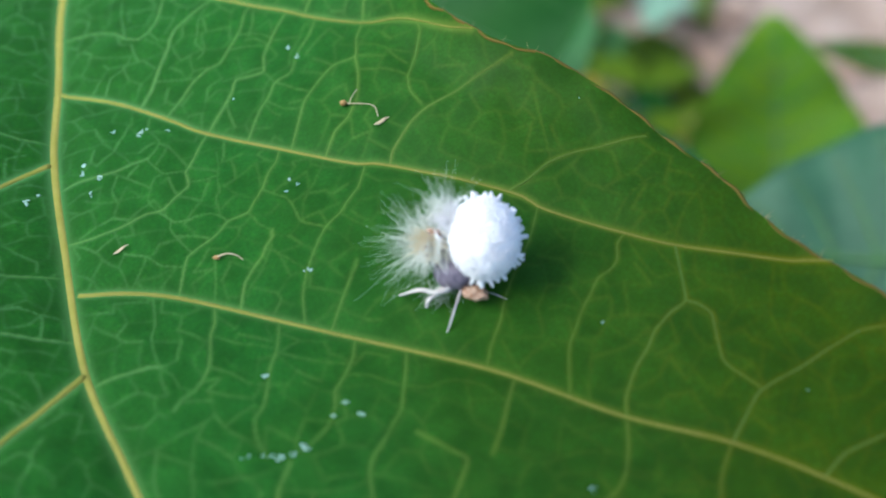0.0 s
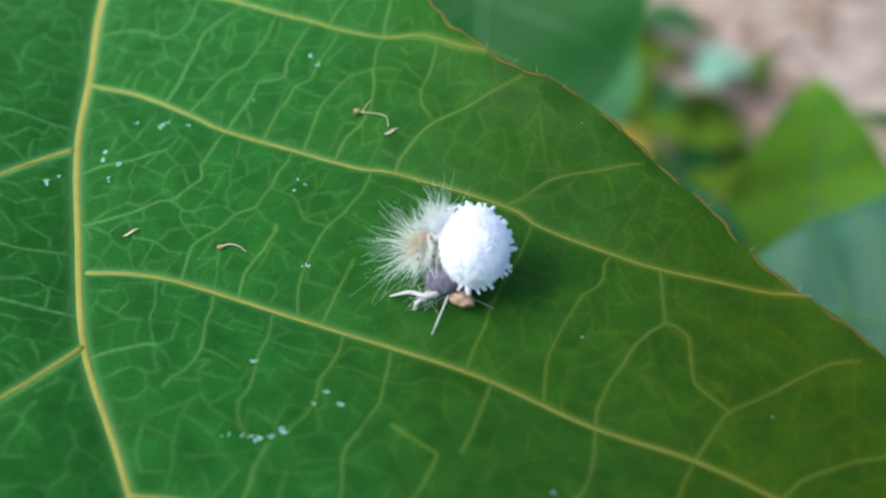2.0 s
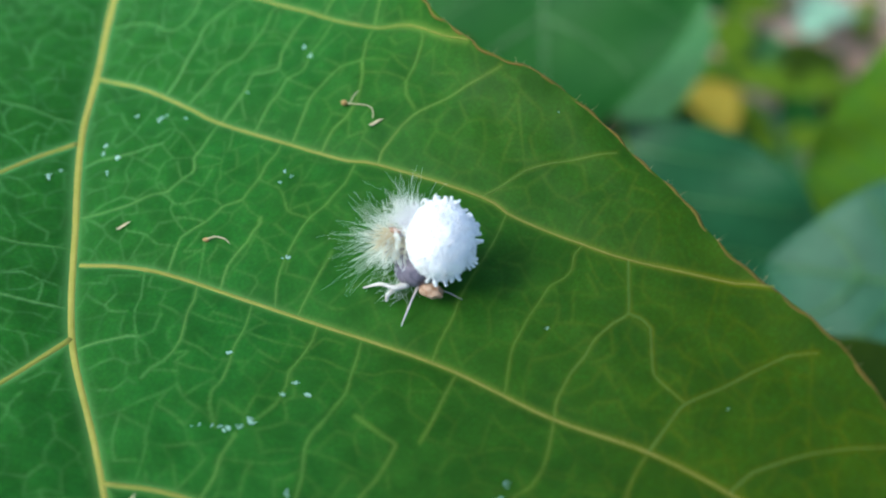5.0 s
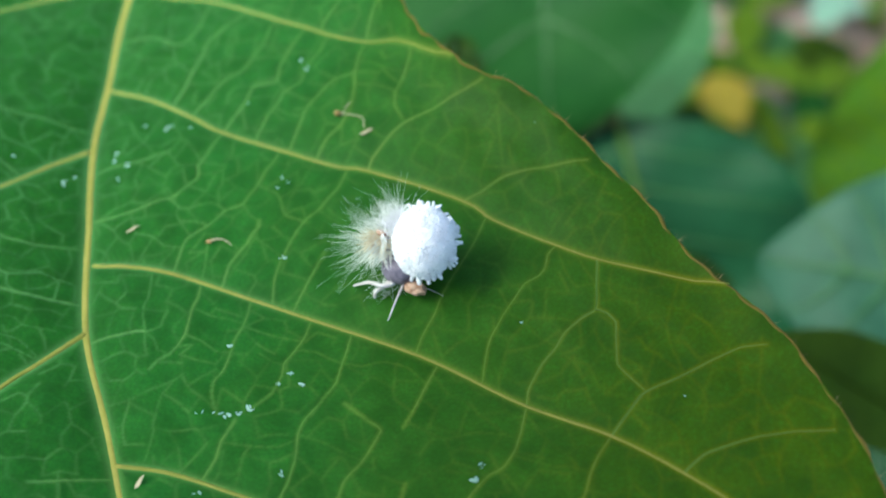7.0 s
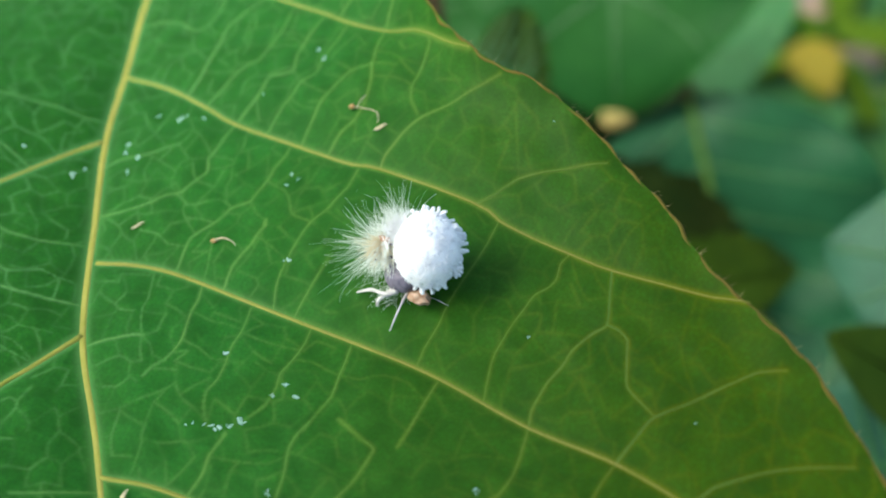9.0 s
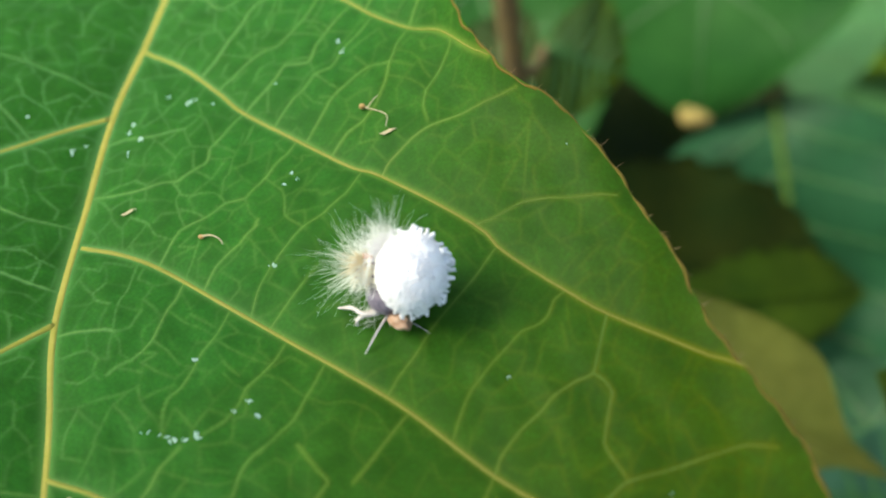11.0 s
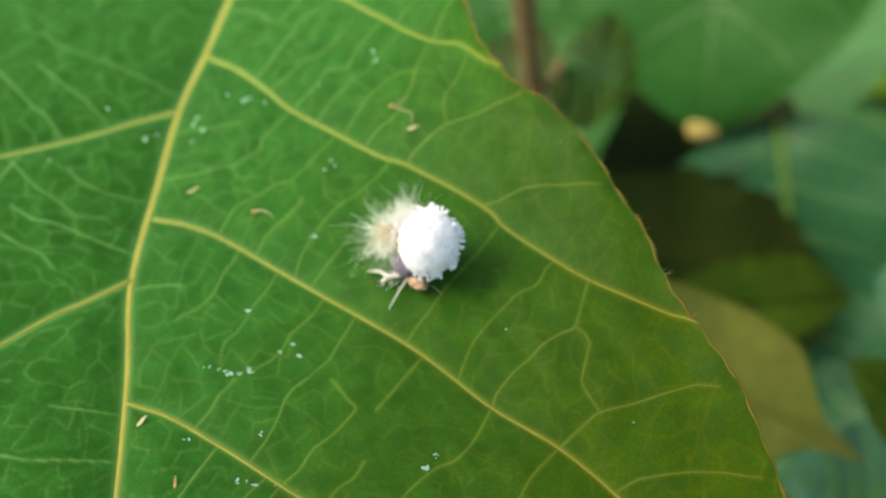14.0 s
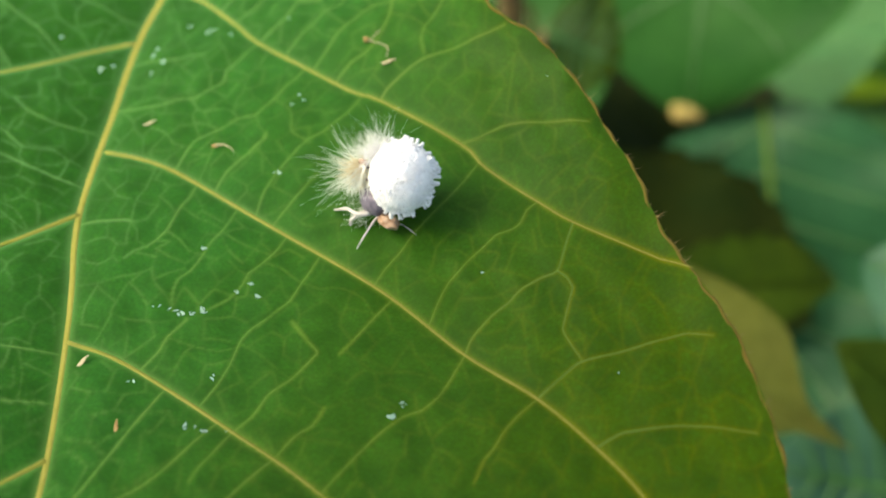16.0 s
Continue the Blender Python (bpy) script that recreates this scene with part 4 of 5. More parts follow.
bm = bmesh.new()
lump(bm, body(0.65, 53.45, 1.75), ((0.85, -0.5, 0.1), (0.5, 0.85, 0.1), (0, 0, 1)), (1.45 * MM, 1.0 * MM, 1.25 * MM), 0.10, 2.0, 4)
part("thorax", bm, SKIN, larva, "grey-violet thorax with dark blotches")
for k in range(4):
    bm = bmesh.new()
    lump(bm, body(-0.15 - 0.33 * k, 54.0 + 0.38 * k, 1.75 + 0.35 * k), ((0.7, -0.7, 0), (0.55, 0.55, 0.6), (-0.45, -0.45, 0.75)), ((0.95 - 0.07 * k) * MM, 0.34 * MM, (0.95 - 0.05 * k) * MM), 0.06, 3.0, 3)
    part("abdomen_ring", bm, SKIN if k < 1 else HAIR_CREAM, larva)
for x, y, z, r in ((-0.72, 54.95, 4.15, 0.30), (-0.35, 54.8, 4.25, 0.22), (-0.95, 55.15, 4.0, 0.2)):
    bm = bmesh.new()
    lump(bm, body(x, y, z), WORLD_AXES, (r * MM, r * 0.85 * MM, r * 0.8 * MM), 0.35, 2.5, 3)
    part("tail_knob", bm, TAN, larva, "tan knob in the middle of the hairs")
bm = bmesh.new()
lump(bm, body(2.1, 52.35, 1.0), ((0.9, -0.35, 0), (0.35, 0.9, 0), (0, 0, 1)), (0.95 * MM, 0.58 * MM, 0.52 * MM), 0.25, 2.0, 4)
head = part("head", bm, TAN, larva, "small orange-tan head")
for x, y, z in ((2.45, 51.98, 1.15), (1.82, 52.0, 1.18)):
    bm = bmesh.new()
    lump(bm, body(x, y, z), WORLD_AXES, (0.10 * MM, 0.09 * MM, 0.10 * MM), 0.05, 2, 2)
    part("eye", bm, SKIN_DARK, head)
for x, y, z, r in ((1.45, 52.75, 1.75, 0.5), (1.0, 52.72, 1.85, 0.36), (1.85, 52.8, 1.5, 0.34), (0.7, 52.9, 1.9, 0.22), (-1.1, 53.99, 3.69, 0.13), (-1.05, 53.57, 3.34, 0.12), (0.0, 53.8, 3.53, 0.15), (-0.1, 54.5, 4.15, 0.13), (0.2, 53.6, 2.35, 0.2), (-0.9, 54.6, 2.95, 0.15), (-0.2, 55.1, 3.35, 0.14), (0.35, 54.2, 2.9, 0.18), (0.5, 57.0, 4.75, 0.14)):
    bm = bmesh.new()
    lump(bm, body(x, y, z), WORLD_AXES, (r * MM, r * 0.8 * MM, r * 0.8 * MM), 0.25, 3, 2)
    part("dark_spot", bm, SKIN_DARK, larva)


def leg(points, r0, r1):
    bm = bmesh.new()
    tube(bm, [body(*p) for p in spline(points, 16)], np.linspace(r0, r1, 16) * MM * (1 + 0.12 * np.sin(np.linspace(0, 12, 16))), 7)
    part("leg", bm, LEG, larva, "pale translucent leg")


def floor_at(x, y):
    return float(relief(x, y)) + Z0 - LARVA.z


leg([(1.2, 52.6, 1.0), (1.05, 52.0, 1.05), (0.7, 51.0, 0.55), (0.28, 50.0, floor_at(0.28, 50) + 0.05)], 0.095, 0.045)
leg([(0.5, 52.7, 1.0), (-0.5, 52.35, 0.95), (-1.5, 52.75, 0.75), (-2.95, 53.25, floor_at(-2.95, 53.25) + 0.08)], 0.22, 0.08)
leg([(0.2, 53.0, 0.9), (-0.5, 52.5, 0.6), (-1.0, 52.2, 0.25), (-1.1, 52.1, floor_at(-1.1, 52.1) + 0.06)], 0.20, 0.12)
leg([(2.2, 52.7, 0.8), (3.2, 52.6, 0.6), (4.3, 52.3, floor_at(4.3, 52.3) + 0.05)], 0.035, 0.015)
leg([(1.5, 54.0, 0.8), (2.6, 54.6, 0.9), (3.4, 55.0, floor_at(3.4, 55.0) + 0.06)], 0.15, 0.07)
leg([(0.6, 54.3, 0.9), (0.2, 55.2, 1.0), (0.0, 56.2, floor_at(0.0, 56.2) + 0.06)], 0.15, 0.07)


def hairs(name, label, mat, count, root, spread, angles, lengths, lean, width, droop=0.25):
    """A brush of fine hairs; angles: the fan round the line of sight from above, lean: towards or away from it."""
    bm = bmesh.new()
    for _ in range(count):
        a = radians(dice.uniform(*angles))
        way = (RGT * math.cos(a) + UPW * math.sin(a) + FWD * dice.uniform(*lean)).normalized()
        p = body(*root) + Vector((dice.gauss(0, spread), dice.gauss(0, spread), dice.gauss(0, spread * 0.7))) * MM
        n = dice.uniform(*lengths) * MM
        bend = Vector((dice.uniform(-1, 1), dice.uniform(-1, 1), dice.uniform(-1, 0.4))) * droop
        wave, turn = Vector((dice.uniform(-1, 1), dice.uniform(-1, 1), dice.uniform(-1, 1))), dice.uniform(0, 6)
        pts = []
        for k in range(7):
            s = k / 6
            q = p + way * (n * s) + bend * (n * s * s) + wave * (math.sin(s * 7 + turn) * s * 0.09 * MM)
            low = (float(sheet(q.x / MM + LARVA.x, q.y / MM + LARVA.y)) + Z0 - LARVA.z + 0.3) * MM
            q.z = max(q.z, low)
            pts.append(q)
        w = width * dice.uniform(0.7, 1.3) * MM
        tube(bm, pts, [w * (1 - 0.75 * (k / 6) ** 1.3) for k in range(7)], 3)
    ob = part(name, bm, mat, larva, label)
    ob["kind"] = "stuff"


hairs("hair_brush", "spreading brush of fine white hairs", HAIR, 330, (-0.75, 55.1, 3.0), 0.36, (105, 262), (0.9, 3.1), (-0.5, 0.7), 0.019)
hairs("hair_brush", "spreading brush of fine white hairs", HAIR, 95, (-0.8, 55.0, 2.9), 0.3, (125, 230), (2.6, 4.8), (-0.4, 0.4), 0.011, 0.25)
hairs("hair_crest", "dense white hair crest beside the wax ball", HAIR, 380, (0.25, 55.9, 4.3), 0.45, (60, 190), (0.6, 1.8), (-0.2, 1.0), 0.022)
hairs("hair_crest", "dense white hair crest beside the wax ball", HAIR, 60, (0.1, 56.1, 4.2), 0.5, (75, 135), (1.5, 3.4), (-0.4, 0.3), 0.011, 0.25)
hairs("ball_fringe", "white wool fringe that overlaps the wax ball", WAX_TUFT, 340, (0.45, 55.2, 5.0), 0.55, (-80, 80), (0.5, 1.6), (0.3, 1.4), 0.026)
hairs("cream_brush", "cream-yellow hairs hanging from the abdomen", HAIR_CREAM, 260, (-0.7, 55.0, 3.6), 0.3, (150, 320), (0.6, 1.8), (0.2, 1.2), 0.036, 0.4)
hairs("cream_brush", "cream-yellow hairs hanging from the abdomen", HAIR, 150, (-0.45, 54.75, 3.6), 0.36, (225, 300), (1.0, 2.3), (0.2, 0.9), 0.034, 0.3)
hairs("belly_hair", "thin white hairs under the body", HAIR, 44, (-0.2, 53.2, 1.0), 0.5, (190, 300), (0.9, 2.4), (-0.4, 0.2), 0.014, 0.15)


# ---- crumbs on the leaf ----
def crumb(name, x, y, size, mat, label, category, stretch=(1, 1, 0.5), turn=0.0, group=""):
    bm = bmesh.new()
    a = radians(turn)
    axes = ((math.cos(a), math.sin(a), 0), (-math.sin(a), math.cos(a), 0), (0, 0, 1))
    if name == "white_crumb":
        # a torn flake: thin bits that overlap
        for q in range(dice.choice((2, 3, 4))):
            k, w = dice.uniform(0.35, 0.75), dice.uniform(0, 3.1)
            turned = ((math.cos(w), math.sin(w), 0), (-math.sin(w), math.cos(w), 0), (0, 0, 1))
            lump(bm, (dice.gauss(0, 0.55) * size * MM, dice.gauss(0, 0.4) * size * MM, dice.uniform(0, 0.1) * size * MM), turned, [size * k * s * MM for s in (1.0, dice.uniform(0.25, 0.6), 0.12)], 0.9, 2.5, 2)
    else:
        spindle(bm, size, size * stretch[1] * 0.8, turn)
    me = bpy.data.meshes.new(name)
    bm.to_mesh(me)
    bm.free()
    me.materials.append(mat)
    ob = new(name, me)
    ob.location = (x * MM, y * MM, (Z0 + float(relief(x, y)) + size * stretch[2] * 0.35) * MM)
    return tagged(ob, label, category, group)


def spindle(bm, length, wide, turn):
    """A flat scale, pointed at one end and torn at the other, half-length and half-width in mm."""
    a = radians(turn)
    s = np.linspace(-1, 1, 13)
    r = np.maximum(0.04, np.sin((s + 1.02) / 2.04 * math.pi) ** 0.7 * (0.75 - 0.3 * s)) * wide * (1 + 0.12 * np.sin(s * 9))
    pts = [Vector((math.cos(a) * q * length, math.sin(a) * q * length, 0.12 + 0.08 * math.sin(q * 3))) * MM for q in s]
    tube(bm, pts, r * MM, 8, 0.22, (0.1, 0.1, 1))
    return bm


husk = thing("seed_husk", Vector((-4.6, 69.3, Z0 + float(relief(-4.6, 69.3)))) * MM, "straw-coloured seed husk on a bent thread", "husk")
bm = bmesh.new()
spindle(bm, 0.72, 0.22, 34)
part("seed", bm, STRAW, husk, "pointed straw-coloured seed")
bm = bmesh.new()
tube(bm, [((x + 4.6) * MM, (y - 69.3) * MM, (h + float(relief(x, y) - relief(-4.6, 69.3))) * MM) for x, y, h in spline([(-4.9, 69.6, 0.3), (-5.2, 70.7, 0.25), (-6.0, 71.1, 0.3), (-7.0, 71.4, 0.3), (-7.6, 71.6, 0.3)], 18)], np.full(18, 0.04 * MM), 5)
part("thread", bm, STRAW, husk)
bm = bmesh.new()
lump(bm, (-3.05 * MM, 2.3 * MM, 0.3 * MM + float(relief(-7.6, 71.6) - relief(-4.6, 69.3)) * MM), WORLD_AXES, (0.28 * MM, 0.24 * MM, 0.2 * MM), 0.3, 1.5, 3)
part("bud", bm, RUST, husk, "small pinkish brown bud")
bm = bmesh.new()
tube(bm, [((x + 4.6) * MM, (y - 69.3) * MM, (h + float(relief(x, y) - relief(-4.6, 69.3))) * MM) for x, y, h in spline([(-7.2, 71.4, 0.3), (-6.9, 72.2, 0.3), (-6.6, 72.6, 0.25)], 8)], np.full(8, 0.04 * MM), 5)
part("thread", bm, STRAW, husk)

curl = thing("rusty_curl", Vector((-16.0, 57.7, Z0 + float(relief(-16, 57.7)))) * MM, "tiny rust-brown curled plant scrap", "scrap")
bm = bmesh.new()
lump(bm, (0, 0, 0.18 * MM), WORLD_AXES, (0.26 * MM, 0.18 * MM, 0.12 * MM), 0.3, 1.5, 3)
part("knot", bm, RUST, curl)
bm = bmesh.new()
tube(bm, spline([(0, 0, 0.2 * MM), (0.7 * MM, 0.22 * MM, 0.35 * MM), (1.5 * MM, 0.1 * MM, 0.25 * MM), (1.9 * MM, -0.25 * MM, 0.15 * MM)], 14), np.linspace(0.09, 0.03, 14) * MM, 6)
part("tail", bm, STRAW, curl)

crumb("husk_scrap", -23.2, 59.2, 0.7, STRAW, "pale olive flat plant scrap on the leaf", "scrap", (1.0, 0.25, 0.12), 40)
crumb("husk_scrap", -14.6, 34.2, 0.6, STRAW, "cream plant scrap beside the midrib", "scrap", (1.0, 0.4, 0.2), 70)
crumb("husk_scrap", -8.9, 29.6, 0.55, RUST, "brown plant scrap on the leaf", "scrap", (1.0, 0.35, 0.2), 110)
DOTS = [(-11.4, 64.9, .42), (-10.9, 64.5, .25), (-11.5, 63.8, .22), (-11.7, 46.8, .42), (-10.6, 40.7, .42), (-9.9, 40.4, .35), (-8.5, 41, .45), (-9.1, 40.6, .3), (-12.2, 40.6, .3),
        (-27.9, 68.6, .38), (-27.8, 67.9, .3), (-30.8, 65.5, .3), (-31.5, 64.6, .5), (-6.2, 44.5, .28), (-6.8, 43.6, .3), (-5.1, 43.6, .26), (-9.4, 56.2, .3), (-12.4, 78.8, .4), (-11.6, 77.6, .3),
        (-26.1, 72.3, .26), (-23.8, 71.6, .38), (-23.6, 72.2, .2), (-26.3, 67.1, .34), (-26.6, 65.5, .24), (-3.4, 31.3, .45), (-4.5, 31.1, .3), (-4.7, 35.7, .34), (8.9, 37.6, .3), (8.5, 36.4, .4), (-10.4, 33.6, .36)]
FINE_DOTS = [(9.9, 68.1, .12), (22.4, 43.9, .12), (-16.6, 74.3, .18), (-38.1, 58.1, .3), (-36.7, 66.8, .25), (-21.6, 71.9, .18), (10.4, 50.1, .16), (-1.9, 31.9, .2)]
for k, (x, y, s) in enumerate(DOTS + FINE_DOTS):
    crumb("white_crumb", x, y, s * 0.85, FLAKE, "tiny white flake stuck on the leaf", "crumb", (1.0, dice.uniform(0.3, 0.7), 0.12), dice.uniform(0, 180), "white flakes on the leaf")

# ---- the shrub behind ----
stem = thing("shrub_stem", Vector(STEM[0]) * MM, "brown upright shrub stem with side stalks", "stem")
bm = bmesh.new()
tube(bm, spline([(Vector(p) - Vector(STEM[0])) * MM for p in STEM], 60), np.linspace(7.0, 1.3, 60) * MM * (1 + 0.08 * np.sin(np.arange(60) * 1.9)), 12)
part("stem", bm, BARK, stem)


def shrub_leaf(base, tip, width, face, mat, label, stalk, sag=0.12, fold=0.18, teeth=0.0, belly=0.42, vein_mat=None, drip=0.0):
    """A broad leaf from base to tip (mm), width mm wide, its upper side turned to face; stalk: places in mm to where it grows."""
    base, tip = Vector(base) * MM, Vector(tip) * MM
    ob = thing("leaf", base, label, "leaf", "leaves of the shrub")
    ax = (tip - base)
    n = ax.length
    ax.normalize()
    up = Vector(face)
    up = (up - ax * up.dot(ax)).normalized()
    side = up.cross(ax)
    rows, cols = 40, 11

    def wide(s):
        p = math.log(0.5) / math.log(belly)
        w = math.sin(math.pi * s ** p) ** 0.8 if 0 < s < 1 else 0.0
        if drip and s > 0.66:
            # drawn out into a narrow point
            k = min(1, (s - 0.66) / 0.2)
            w = w * (1 - drip * k * k * (3 - 2 * k))
        return max(w * width * 0.5 * MM, 0.0003)

    def place(s, c):
        w = wide(s)
        saw = 1 + teeth * (((s * 9) % 1) - 0.5) * abs(c) ** 3
        lift = fold * abs(c) * w + 0.05 * w * math.sin(s * 21 + c * 2) * abs(c)
        return ax * (n * s) + side * (c * w * saw) + up * (lift - sag * n * (s - 0.35) ** 2 * 2 + 0.02 * n * math.sin(s * 9 + c))

    grid = [[place(0.004 + 0.99 * i / (rows - 1), -1 + 2 * j / (2 * cols)) for j in range(2 * cols + 1)] for i in range(rows)]
    w = 2 * cols + 1
    top = [p for r in grid for p in r]
    verts = top + [p - up * 0.0003 for p in top]
    k, faces = len(top), []
    for i in range(rows - 1):
        for j in range(w - 1):
            a, b, c, d = i * w + j, i * w + j + 1, (i + 1) * w + j + 1, (i + 1) * w + j
            faces += [(a, b, c, d), (d + k, c + k, b + k, a + k)]
        for j in (0, w - 1):
            a, b = i * w + j, (i + 1) * w + j
            faces.append((a, b, b + k, a + k))
    me = bpy.data.meshes.new("blade")
    me.from_pydata([tuple(v) for v in verts], [], faces)
    for f in me.polygons:
        f.use_smooth = True
    me.materials.append(mat)
    bl = new("blade", me)
    bl.parent = ob
    vm = vein_mat or VEIN_FAR
    bm = bmesh.new()
    tube(bm, [place(s, 0) + up * 0.0003 for s in np.linspace(0, 0.97, 30)], np.linspace(0.9, 0.25, 30) * MM, 6)
    part("midrib", bm, vm, ob)
    vm = VEIN_FAR if vm is VEIN_FINE else vm
    for q in range(0 if vm is mat else 6):
        s0 = 0.05 + 0.13 * q
        for sgn in (-1, 1):
            bm = bmesh.new()
            tube(bm, [place(min(0.97, s0 + 0.17 * t), sgn * t * 0.94) + up * 0.0002 for t in np.linspace(0, 1, 14)], np.linspace(0.45, 0.15, 14) * MM, 5)
            part("side_vein", bm, vm, ob)
    bm = bmesh.new()
    pts = spline([(0, 0, 0)] + [Vector(p) * MM - base for p in stalk], 24)
    tube(bm, pts, np.linspace(0.9, 1.3, 24) * MM, 7)
    part("leaf_stalk", bm, BARK, ob)
    return ob


SKYWARD = (-0.1, -0.45, 0.9)
DOWN = (10, 260, 0)


def low(x, y, z):
    """A stalk that drops behind the leaf to the foot of the shrub."""
    return [(x, y + 12, z - 8), (x * 0.8, y + 40, z - 120), (x * 0.4, y + 55, z * 0.5), DOWN]


shrub_leaf((-3, 95, 1224), (48, 99.5, 1191), 23, (0.15, -0.45, 0.85), BLADE_OLIVE, "olive-yellow leaf with a long drip tip", [(-14, 98, 1216), (-30, 130, 1190), (-25, 168, 1150)], 0.05, 0.08, 0, 0.5, BLADE_OLIVE, 0.72)
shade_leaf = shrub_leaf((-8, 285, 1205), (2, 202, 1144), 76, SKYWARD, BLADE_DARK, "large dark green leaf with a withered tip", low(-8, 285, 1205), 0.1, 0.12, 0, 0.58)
bm = bmesh.new()
lump(bm, (11 * MM, -85 * MM, -58.0 * MM), WORLD_AXES, (3.3 * MM, 1.9 * MM, 1.5 * MM), 0.5, 1.5, 3)
part("withered_tip", bm, WITHERED, shade_leaf, "withered tan leaf tip")
shrub_leaf((18, 215, 1141), (47, 149, 1087), 76, SKYWARD, BLADE_TEAL, "broad bluish green leaf with a yellowish midrib", low(18, 215, 1141), 0.1, 0.12, 0, 0.38, VEIN_FINE)
shrub_leaf((-30, 163, 1156), (42, 173, 1120), 44, (0.1, -0.6, 0.75), BLADE_DRY_SHADED, "toothed leaf turning brown, darkened by painted shade", low(-30, 163, 1156), 0.05, 0.1, 0.12, 0.55, BLADE_DRY_SHADED)
shrub_leaf((95, 128, 1192), (43, 142, 1182), 46, (-0.2, -0.35, 0.92), BLADE_PALE, "bluish green leaf with a soft shine", low(95, 128, 1192), 0.08, 0.1)
shrub_leaf((-3, 332, 1094), (15, 252, 1086), 86, (-0.1, 0.0, 1.0), BLADE_BRIGHT, "pale green leaf at the back of the shrub", low(-3, 332, 1094), 0.1, 0.1)
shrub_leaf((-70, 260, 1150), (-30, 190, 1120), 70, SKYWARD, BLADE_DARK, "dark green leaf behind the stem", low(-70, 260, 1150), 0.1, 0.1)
shrub_leaf((122, 300, 995), (119, 361, 1053), 66, (0, -0.75, 0.65), BLADE_GRASS, "yellow-green leaf with an upturned tip", low(122, 300, 995), 0.05, 0.12, 0, 0.36)
shrub_leaf((2, 128, 1176), (42, 149, 1166), 17, (0.1, -0.6, 0.75), BLADE_MOSS, "small moss-green toothed leaf", [(-4, 130, 1176), (-20, 150, 1160), (-24, 168, 1150)], 0.05, 0.1, 0.2, 0.62, BLADE_MOSS)
shrub_leaf((73, 98, 1193), (41, 104, 1210), 15, (-0.1, -0.5, 0.85), BLADE_MOSS, "dark green leaf low beside the main leaf", low(73, 98, 1193), 0.04, 0.1, 0, 0.55, BLADE_MOSS)
shrub_leaf((66, 120, 1148), (37, 113, 1156), 30, (-0.1, -0.5, 0.85), BLADE_PALE, "small bluish leaf low beside the olive one", low(66, 120, 1148), 0.05, 0.1)
shrub_leaf((72, 106, 1150), (37, 144, 1147), 60, (0, -0.5, 0.85), BLADE_TEAL, "dark bluish leaf low in the shrub", low(72, 106, 1150), 0.05, 0.1)
shrub_leaf((-23, 176, 1186), (-8, 178, 1180), 24, (0.1, -0.7, 0.7), BLADE_MOSS, "small moss-green leaf beside the stem", [(-23, 172, 1186), (-24, 168, 1186)], 0.05, 0.1)
shrub_leaf((-25, 176, 1170), (-50, 190, 1165), 30, (0.1, -0.7, 0.7), BLADE_DRY_SHADED, "small browning leaf beside the stem, darkened by painted shade", [(-24, 172, 1172), (-24, 168, 1172)], 0.05, 0.1)
# filling leaves; the browning ones carry the deep shade in their near-black colour
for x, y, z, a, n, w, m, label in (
        (10, 200, 1060, 20, 80, 60, BLADE_DRY_SHADED, "browning leaf deep in the shrub, deep shade painted into its colour"), (-30, 215, 1050, 80, 80, 60, BLADE_DARK, "dark green leaf deep in the shrub"), (45, 150, 1040, 10, 90, 66, BLADE_DRY_SHADED, "browning leaf deep in the shrub, deep shade painted into its colour"),
        (20, 165, 1020, 200, 90, 70, BLADE_DRY_SHADED, "browning leaf deep in the shrub, deep shade painted into its colour"), (70, 120, 1030, 330, 80, 60, BLADE_DARK, "dark green leaf deep in the shrub"), (-20, 250, 1090, 120, 90, 70, BLADE_DARK, "dark green leaf deep in the shrub"),
        (-40, 262, 1096, 330, 90, 66, BLADE_DRY_SHADED, "browning leaf deep in the shrub, deep shade painted into its colour"), (-50, 260, 1010, 40, 100, 80, BLADE_DRY_SHADED, "browning leaf deep in the shrub, deep shade painted into its colour")):
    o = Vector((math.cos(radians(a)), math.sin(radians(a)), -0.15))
    shrub_leaf((x, y, z), Vector((x, y, z)) + o * n, w, (0.05, -0.2, 0.95), m, label, low(x, y, z), 0.1, 0.12, 0.06, 0.42, m if m is BLADE_DRY_SHADED else None)
shrub_leaf((166, 326, 1056), (129, 341, 1055), 11, (0, -0.7, 0.7), BLADE_MOSS, "slim dark green leaf of the shrub", [(185, 330, 1050), (160, 340, 800), (90, 320, 400), DOWN], 0.05, 0.1)
# an unseen leaf, added overhead only to shade the main leaf's outer half
shrub_leaf((-38, 92, 1412), (-46, -62, 1388), 84, (-0.1, 0.1, 0.95), BLADE_DARK, "unseen dark green leaf added overhead to shade the main leaf", [(-34, 120, 1414), (-27, 160, 1412), (-22, 178, 1408)], 0.06, 0.08)


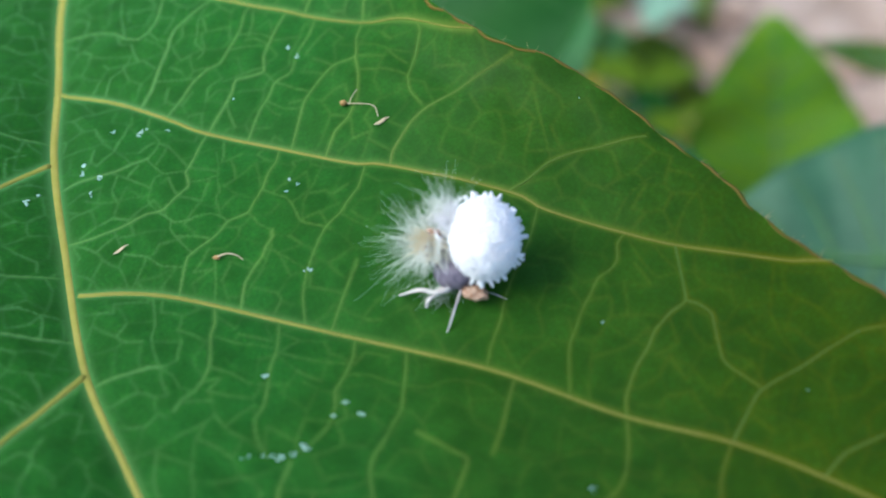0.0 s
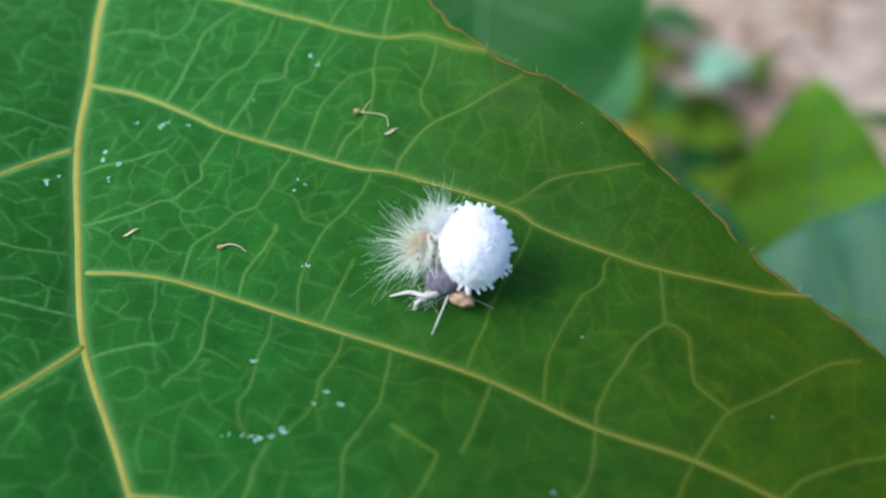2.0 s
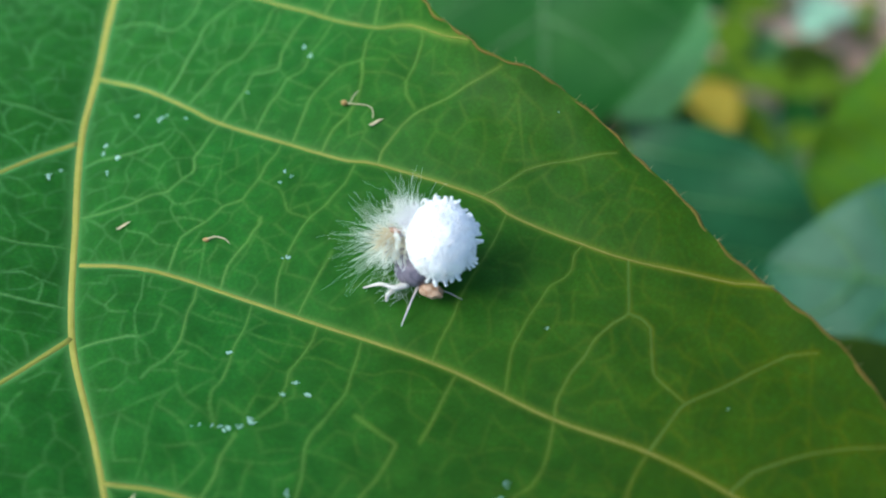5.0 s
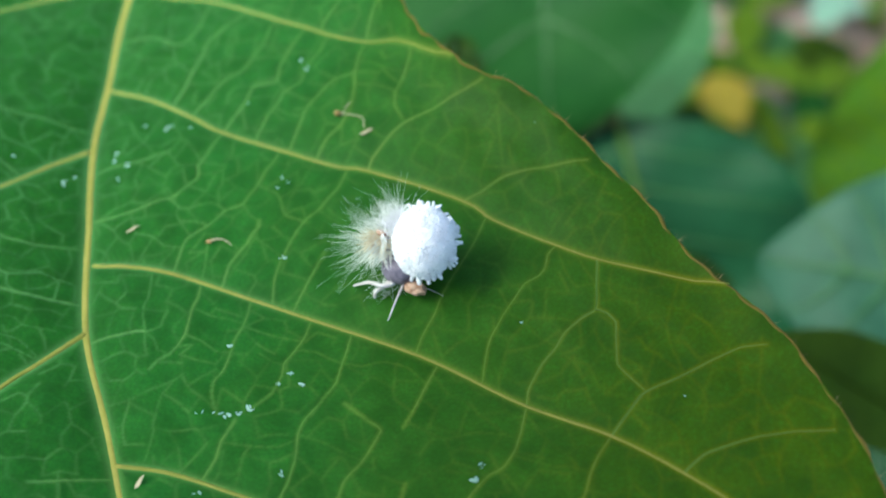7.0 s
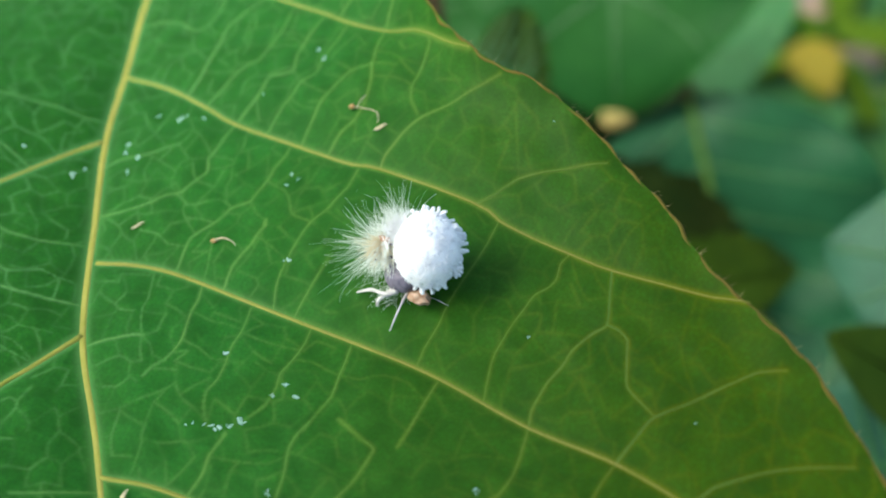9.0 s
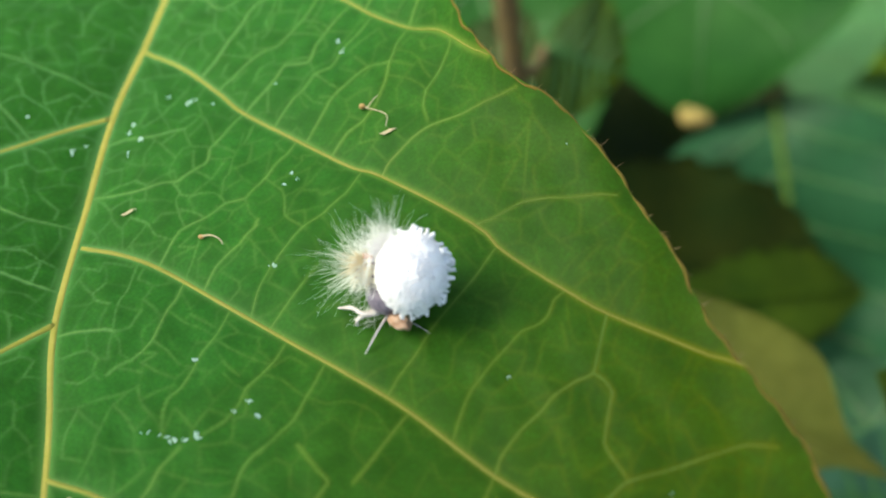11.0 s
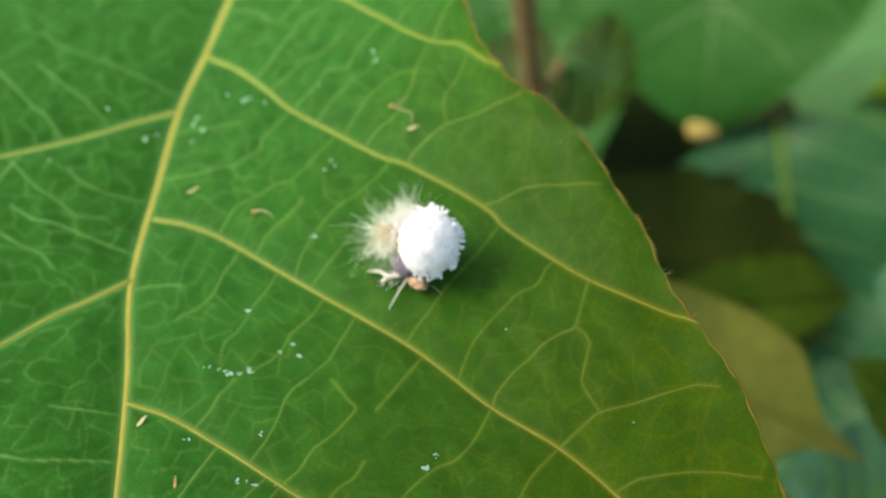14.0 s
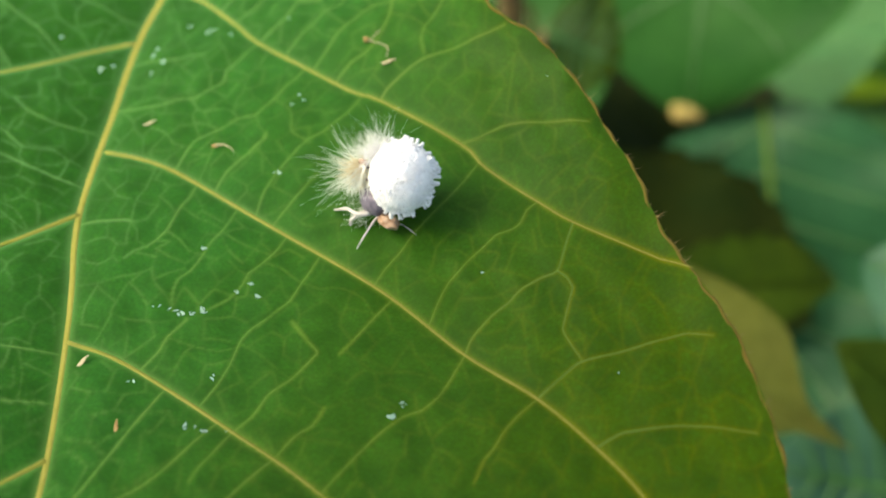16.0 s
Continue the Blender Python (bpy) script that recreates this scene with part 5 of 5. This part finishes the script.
# ---- low plants and litter on the ground ----
def seedling(x, y, height, label, leaves):
    ob = thing("ground_plant", (x, y, 0.0), label, "plant", "low plants on the ground")
    bm = bmesh.new()
    tube(bm, spline([(0, 0, -0.01), (0.01, 0.0, height * 0.5), (0.0, 0.01, height)], 14), np.linspace(3.5, 1.5, 14) * MM, 7)
    part("stem", bm, STALK, ob)
    for ang, dz, n, w, tilt, mat in leaves:
        a = radians(ang)
        out = Vector((math.cos(a), math.sin(a), 0))
        side = Vector((-math.sin(a), math.cos(a), 0))
        bm = bmesh.new()
        rows = []
        for i in range(13):
            s = i / 12
            ww = w * 0.5 * math.sin(math.pi * min(0.995, max(0.005, s)) ** 0.8) ** 0.85
            c = Vector((0, 0, height - dz)) + out * (n * s) + Vector((0, 0, n * (tilt * s - 0.35 * s * s)))
            rows.append([bm.verts.new(c + side * (k * ww) + Vector((0, 0, 0.15 * abs(k) * ww))) for k in (-1, -0.5, 0, 0.5, 1)])
        for u, v in zip(rows, rows[1:]):
            for k in range(4):
                bm.faces.new((u[k], u[k + 1], v[k + 1], v[k]))
        bmesh.ops.solidify(bm, geom=bm.faces[:], thickness=0.0006)
        part("plant_leaf", bm, mat, ob)
    return ob


seedling(0.085, 0.70, 0.70, "low plant with green and yellowing leaves", [(190, 0.0, 0.08, 0.055, 0.3, BLADE_YELLOW), (330, 0.01, 0.075, 0.05, 0.1, BLADE_YELLOW), (80, 0.02, 0.08, 0.05, 0.2, BLADE_DARK), (300, -0.012, 0.05, 0.04, 0.15, BLADE_GOLD), (265, 0.015, 0.12, 0.09, 0.15, BLADE_BRIGHT), (225, 0.02, 0.12, 0.08, 0.1, BLADE_BRIGHT), (312, 0.03, 0.14, 0.09, 0.0, BLADE_BRIGHT), (180, 0.03, 0.12, 0.08, 0.1, BLADE_BRIGHT), (140, 0.0, 0.09, 0.055, 0.35, BLADE_DARK), (20, 0.03, 0.08, 0.05, 0.1, BLADE_PALE), (100, 0.01, 0.07, 0.05, 0.25, BLADE_GRASS)])
seedling(0.19, 0.70, 0.66, "low plant with yellow-green leaves", [(180, 0.0, 0.05, 0.03, 0.2, BLADE_YELLOW), (300, 0.0, 0.07, 0.04, 0.2, BLADE_YELLOW), (60, 0.01, 0.07, 0.04, 0.1, BLADE_YELLOW)])
seedling(0.335, 1.54, 0.10, "small mint-green ground plant", [(0, 0, 0.055, 0.055, 0.2, BLADE_MINT), (120, 0, 0.05, 0.05, 0.2, BLADE_MINT), (240, 0, 0.055, 0.055, 0.1, BLADE_MINT)])
seedling(0.20, 1.50, 0.12, "small green ground plant", [(30, 0, 0.1, 0.06, 0.2, BLADE_YELLOW), (150, 0, 0.1, 0.06, 0.2, BLADE_DARK), (270, 0, 0.1, 0.06, 0.1, BLADE_YELLOW)])
seedling(0.28, 1.30, 0.15, "small yellow-green ground plant", [(30, 0, 0.1, 0.06, 0.2, BLADE_YELLOW), (150, 0, 0.12, 0.06, 0.2, BLADE_YELLOW), (270, 0, 0.1, 0.06, 0.1, BLADE_DARK)])
seedling(0.26, 1.42, 0.09, "low olive-green ground plant", [(20, 0, 0.12, 0.08, 0.2, BLADE_MOSS), (110, 0, 0.11, 0.07, 0.2, BLADE_BRIGHT), (200, 0, 0.12, 0.08, 0.15, BLADE_MOSS), (300, 0, 0.11, 0.07, 0.2, BLADE_DRY_SHADED)])
seedling(0.34, 1.33, 0.07, "low browning ground plant", [(60, 0, 0.09, 0.06, 0.2, BLADE_DRY_SHADED), (170, 0, 0.10, 0.06, 0.15, BLADE_MOSS), (260, 0, 0.06, 0.04, 0.2, BLADE_GOLD), (340, 0, 0.10, 0.07, 0.1, BLADE_MOSS)])
seedling(0.22, 1.66, 0.08, "low pale green ground plant", [(0, 0, 0.12, 0.08, 0.2, BLADE_BRIGHT), (120, 0, 0.12, 0.07, 0.2, BLADE_BRIGHT), (240, 0, 0.11, 0.07, 0.1, BLADE_MOSS)])
seedling(0.40, 1.60, 0.05, "small yellow-green ground plant", [(40, 0, 0.06, 0.035, 0.2, BLADE_YELLOW), (180, 0, 0.06, 0.035, 0.2, BLADE_GRASS), (290, 0, 0.05, 0.03, 0.1, BLADE_YELLOW)])

dice = random.Random(23)
bm = bmesh.new()
for _ in range(700):
    x, y = dice.uniform(-1.2, 1.9), dice.uniform(0.3, 3.2)
    a, n, w = dice.uniform(0, math.tau), dice.uniform(0.02, 0.07), dice.uniform(0.008, 0.025)
    o, s = Vector((math.cos(a), math.sin(a), 0)), Vector((-math.sin(a), math.cos(a), 0))
    c = Vector((x, y, 0.012 + 0.03 * noise.noise(Vector((x, y, 0)) * 2.0)))
    e = [c - o * n, c - o * n * 0.3 + s * w + Vector((0, 0, 0.008)), c + o * n * 0.4 + s * w * 0.8, c + o * n, c + o * n * 0.4 - s * w * 0.8 + Vector((0, 0, 0.01)), c - o * n * 0.3 - s * w]
    bm.faces.new([bm.verts.new(p) for p in e])
bmesh.ops.solidify(bm, geom=bm.faces[:], thickness=0.0008)
me = bpy.data.meshes.new("leaf_litter")
bm.to_mesh(me)
bm.free()
me.materials.append(LITTER)
tagged(new("leaf_litter", me), "scattered dry brown leaf litter on the soil", "litter", kind="stuff")
